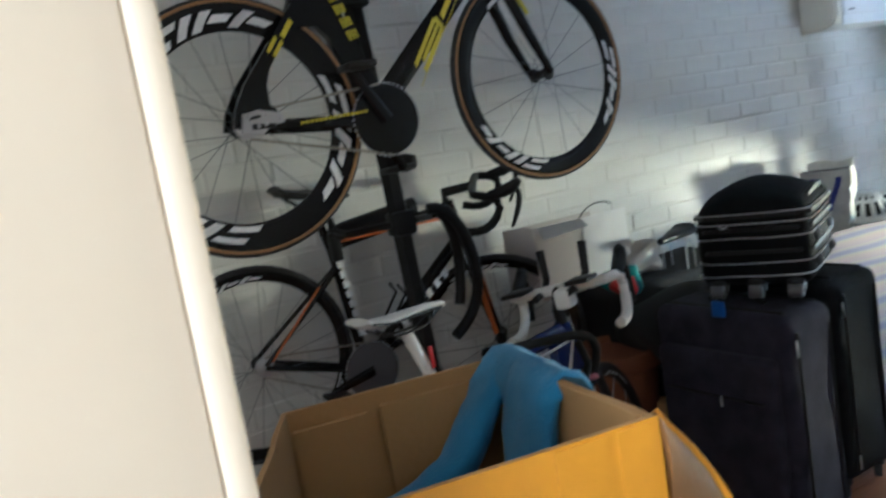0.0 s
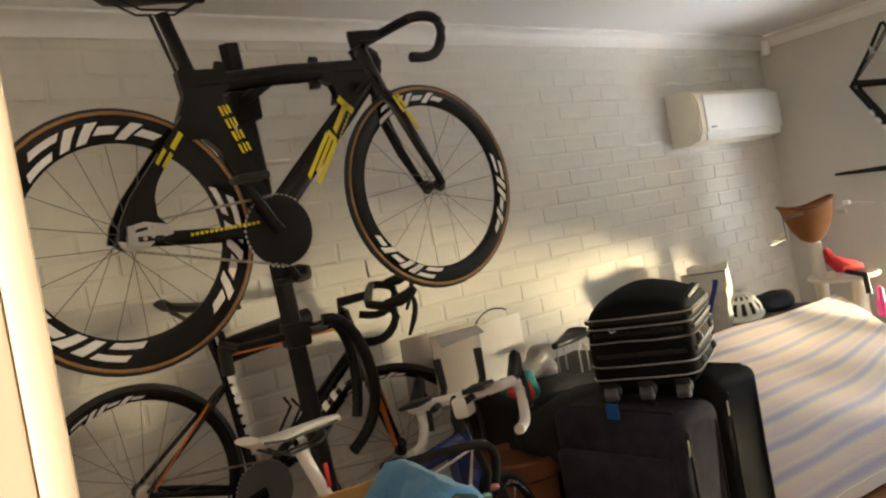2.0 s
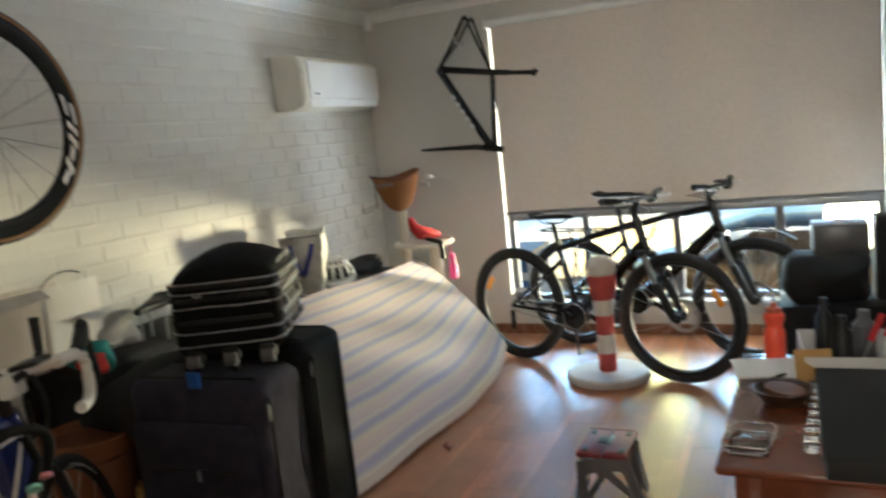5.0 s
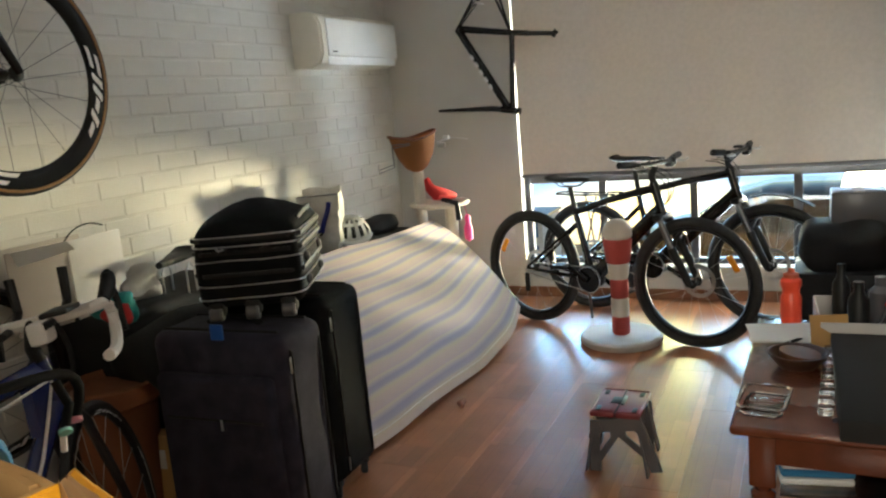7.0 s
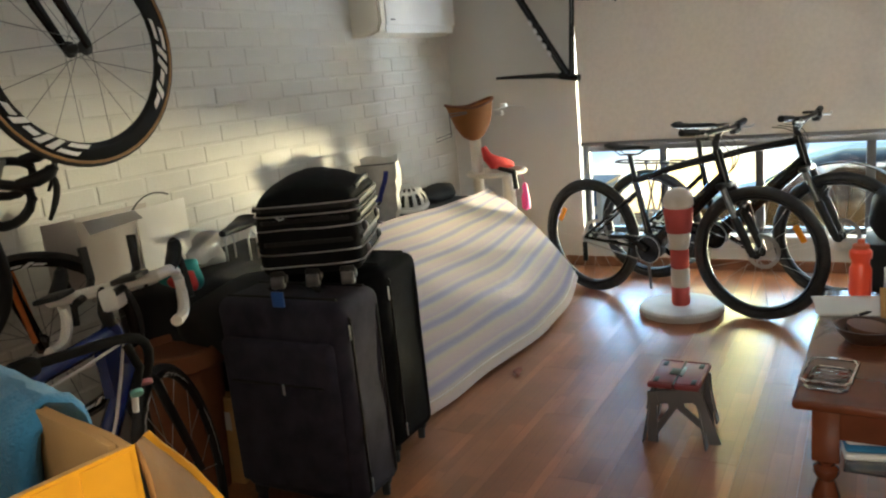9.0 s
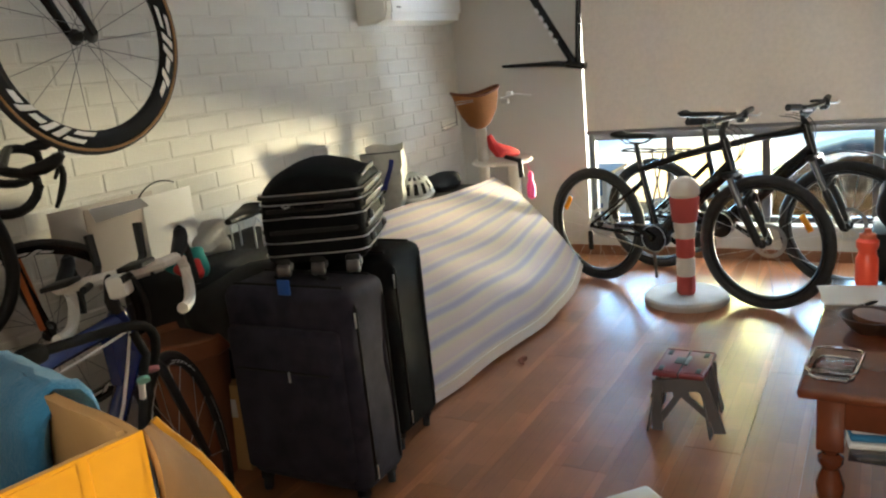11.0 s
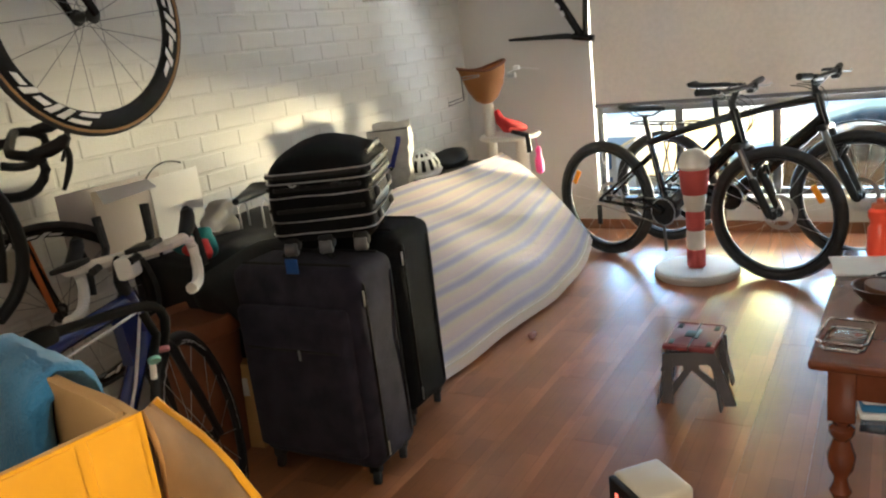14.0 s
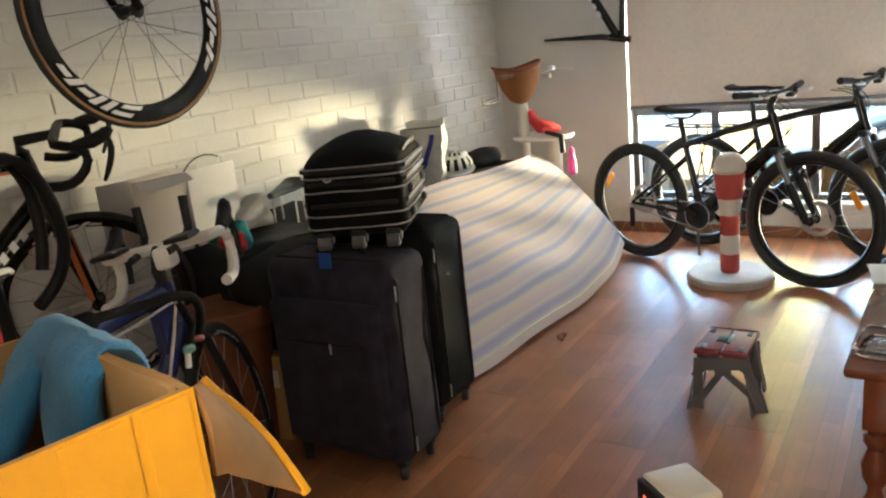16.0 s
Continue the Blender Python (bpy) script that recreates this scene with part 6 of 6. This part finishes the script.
# flap bent out and down over the side
bm = bmesh.new()
fa, fb, fc, fd = Vector((0.001, -0.001, 1.211)), Vector((0.045, 0.050, 1.186)), Vector((0.078, 0.007, 1.098)), Vector((0.007, 0.003, 1.152))
rows = []
for i in range(9):
    e0, e1 = fa.lerp(fb, i / 8), fd.lerp(fc, i / 8)
    rows.append([bm.verts.new(e0.lerp(e1, u / 8) + Vector((0.003, -0.002, 0.003)) * math.sin(math.pi * u / 8) + Vector((0, 0, 0.004 * noise.noise(Vector((u * 0.7, i * 0.9, 5)))))) for u in range(9)])
for a, b in zip(rows, rows[1:]):
    for u in range(8):
        bm.faces.new((a[u], a[u + 1], b[u + 1], b[u]))
edge_ = [r_.co.copy() for r_ in rows[-1]]
bmesh.ops.recalc_face_normals(bm, faces=bm.faces)
bmesh.ops.solidify(bm, geom=bm.faces[:], thickness=0.004)
flp = part("flap", bm, M_TAPESHADE, bxx, "bent-out flap with dull underside, coloured darker for shade")
part("taped_edge", T(edge_, 0.004, rb=0.0035, n=6), M_TAPE, flp, "yellow taped edge")
flc = thing("blue_fleece", pose(-1.62, -2.357, 0), "blue fleece trousers hung over the carton's edge", "garment")


def cloth_run(path, wide, thick, name):
    """A flattened soft tube along path, wide along the carton's rim."""
    bm = bmesh.new()
    tube(bm, path, thick, rb=wide, n=28, up=(0.33, 0.94, -0.14))
    for v in bm.verts:
        v.co += noise.noise_vector(v.co * 11) * 0.007 + noise.noise_vector(Vector((v.co.x * 40, v.co.y * 40, v.co.z * 12))) * 0.0045
    return part(name, bm, M_FLEECE, flc)


V = Vector
rim_at = lambda u: c_br.lerp(c_fr, u)
ow = V((0.94, -0.33, 0))
o0, o1, o2 = rim_at(0.27), rim_at(0.10), rim_at(0.43)
pw = bez(o0 + ow * 0.026 + V((0, 0, -0.10)), o0 + ow * 0.028 + V((0, 0, -0.02)), o0 + ow * 0.014 + V((0, 0, 0.012)), o0 - ow * 0.008 + V((0, 0, 0.004)), 9) + bez(o0 - ow * 0.008 + V((0, 0, 0.004)), o0 - ow * 0.020 + V((0, 0, -0.004)), o0 - ow * 0.022 + V((0, 0, -0.02)), o0 - ow * 0.022 + V((0, 0, -0.04)), 5)[1:]
cloth_run(pw, [0.10, 0.112, 0.118, 0.12, 0.12, 0.12, 0.12, 0.12, 0.12, 0.12, 0.116, 0.108, 0.095, 0.075, 0.05], [0.010] * 12 + [0.012, 0.010, 0.007], "waist")
pl = bez(o1 - ow * 0.004 + V((0, 0, 0.0)), o1 - ow * 0.030 + V((0, 0.0, -0.015)), o1 + V((-0.055, -0.01, -0.045)), o1 + V((-0.085, -0.015, -0.075)), 8) + bez(o1 + V((-0.085, -0.015, -0.075)), o1 + V((-0.105, -0.02, -0.098)), o1 + V((-0.14, -0.02, -0.112)), o1 + V((-0.21, -0.01, -0.114)), 8)[1:]
cloth_run(pl, [0.054] * 5 + [0.050, 0.047, 0.045, 0.043, 0.041, 0.040, 0.040, 0.038, 0.038, 0.036, 0.034, 0.028], [0.014] * 5 + [0.018] * 11 + [0.012], "left_leg")
pr = bez(o2 - ow * 0.004 + V((0, 0, 0.0)), o2 - ow * 0.026, o2 - ow * 0.030 + V((0, 0, -0.08)), o2 - ow * 0.034 + V((0, 0.0, -0.20)), 12)
cloth_run(pr, [0.070, 0.070, 0.070, 0.069, 0.068, 0.067, 0.066, 0.065, 0.064, 0.062, 0.060, 0.058, 0.052], [0.014, 0.015] + [0.018] * 11, "right_leg")
ht_ = thing("digital_scale", pose(-0.27, -2.235, 0, 0, 0, -42), "beige plastic device with a dark slanted panel and red digits", "appliance")
part("body", B((0.0, 0, 0.17), (0.13, 0.15, 0.34), 0.014, seg=3), M_BEIGE, ht_)
pn = part("panel", B((-0.072, 0.0, 0.27), (0.02, 0.13, 0.13), 0.006), M_BLACK, ht_)
for k in range(3):
    part("digit_bar", B((-0.0825, -0.025 + 0.025 * k, 0.295), (0.003, 0.012, 0.025), 0.0005), M_LED, pn, "red glowing digit bar")
toy = thing("small_toy", pose(1.21, -1.27, 0, 0, 0, 20), "small brown scrap lying on the floor", "scrap")
part("scrap", T([(-0.04, 0, 0.012), (-0.01, 0.012, 0.016), (0.025, -0.006, 0.014), (0.05, 0.004, 0.010)], [0.008, 0.014, 0.012, 0.005], n=8), mat("brown_scrap", (0.25, 0.10, 0.07), 0.8), toy)

# ---- pieces of wall and floor ----
ZB, CH, CL_ = 1.1814, 0.0861, 0.24


def brick_mesh(name, length):
    bm = bmesh.new()
    l, h, e = length / 2, 0.0385, 0.0045
    f = [bm.verts.new((x, 0, z)) for x, z in ((-l + e, -h + e), (l - e, -h + e), (l - e, h - e), (-l + e, h - e))]
    b = [bm.verts.new((x, 0.0036, z)) for x, z in ((-l, -h), (l, -h), (l, h), (-l, h))]
    bm.faces.new(f)
    for i in range(4):
        bm.faces.new((f[i], b[i], b[(i + 1) % 4], f[(i + 1) % 4]))
    bmesh.ops.recalc_face_normals(bm, faces=bm.faces)
    me = bpy.data.meshes.new(name)
    bm.to_mesh(me)
    bm.free()
    me.materials.append(M_BRICK)
    return me


whole = brick_mesh("brick", 0.230)
rng = random.Random(7)
rest_v, rest_f = [], []
for r in range(-13, 14):
    zc = ZB + CH * r - 0.038
    if zc + 0.038 > H - 0.02 or zc < 0.03:
        continue
    off = 0.0 if r % 2 == 0 else 0.12
    for k in range(-13, 14):
        xc = CL_ * k + off + 0.12
        if xc < XB + 0.1 or xc + 0.115 > XW:
            continue
        dy = rng.uniform(-0.0012, 0.0012)
        if -0.6 < xc < 2.7 and 0.62 < zc < 2.3 and sum(1 for _ in wall_brick.children) < 300:
            o = new("brick", whole)
            o.parent = wall_brick
            o.location = (xc, dy, zc)
        else:
            n0 = len(rest_v)
            l, h, e = 0.115, 0.0385, 0.0045
            rest_v += [(xc + x, dy, zc + z) for x, z in ((-l + e, -h + e), (l - e, -h + e), (l - e, h - e), (-l + e, h - e))]
            rest_v += [(xc + x, 0.0036, zc + z) for x, z in ((-l, -h), (l, -h), (l, h), (-l, h))]
            rest_f += [tuple(n0 + i for i in q_) for q_ in ((0, 1, 2, 3), (0, 4, 5, 1), (1, 5, 6, 2), (2, 6, 7, 3), (3, 7, 4, 0))]
me = bpy.data.meshes.new("brickwork")
me.from_pydata(rest_v, [], rest_f)
me.materials.append(M_BRICK)
o = new("brickwork", me)
o.parent = wall_brick
o["kind"] = "stuff"

bm = bmesh.new()
box(bm, (0, 0, -0.004), (1.2072, 0.1933, 0.008), 0.0005, seg=1)
pl = bpy.data.meshes.new("floor_board")
bm.to_mesh(pl)
bm.free()
pl.materials.append(M_FLOOR)
short = {}


def board_mesh(length):
    key = round(length, 2)
    if key not in short:
        bm = bmesh.new()
        box(bm, (0, 0, -0.004), (length - 0.0008, 0.1933, 0.008), 0.0005, seg=1)
        me = bpy.data.meshes.new("floor_board")
        bm.to_mesh(me)
        bm.free()
        me.materials.append(M_FLOOR)
        short[key] = me
    return short[key]


row = 0
y = YR + 0.09
while y < 0.05:
    x = XB + (row * 0.47) % 1.208 - 1.208
    while x < XW:
        x0, x1 = max(x, XB), min(x + 1.208, XW)
        if x1 - x0 > 0.05:
            o = new("floor_board", pl if x1 - x0 > 1.2 else board_mesh(x1 - x0))
            o.parent = floor
            o.location = ((x0 + x1) / 2, min(y, -0.09), 0)
        x += 1.208
    y += 0.194
    row += 1
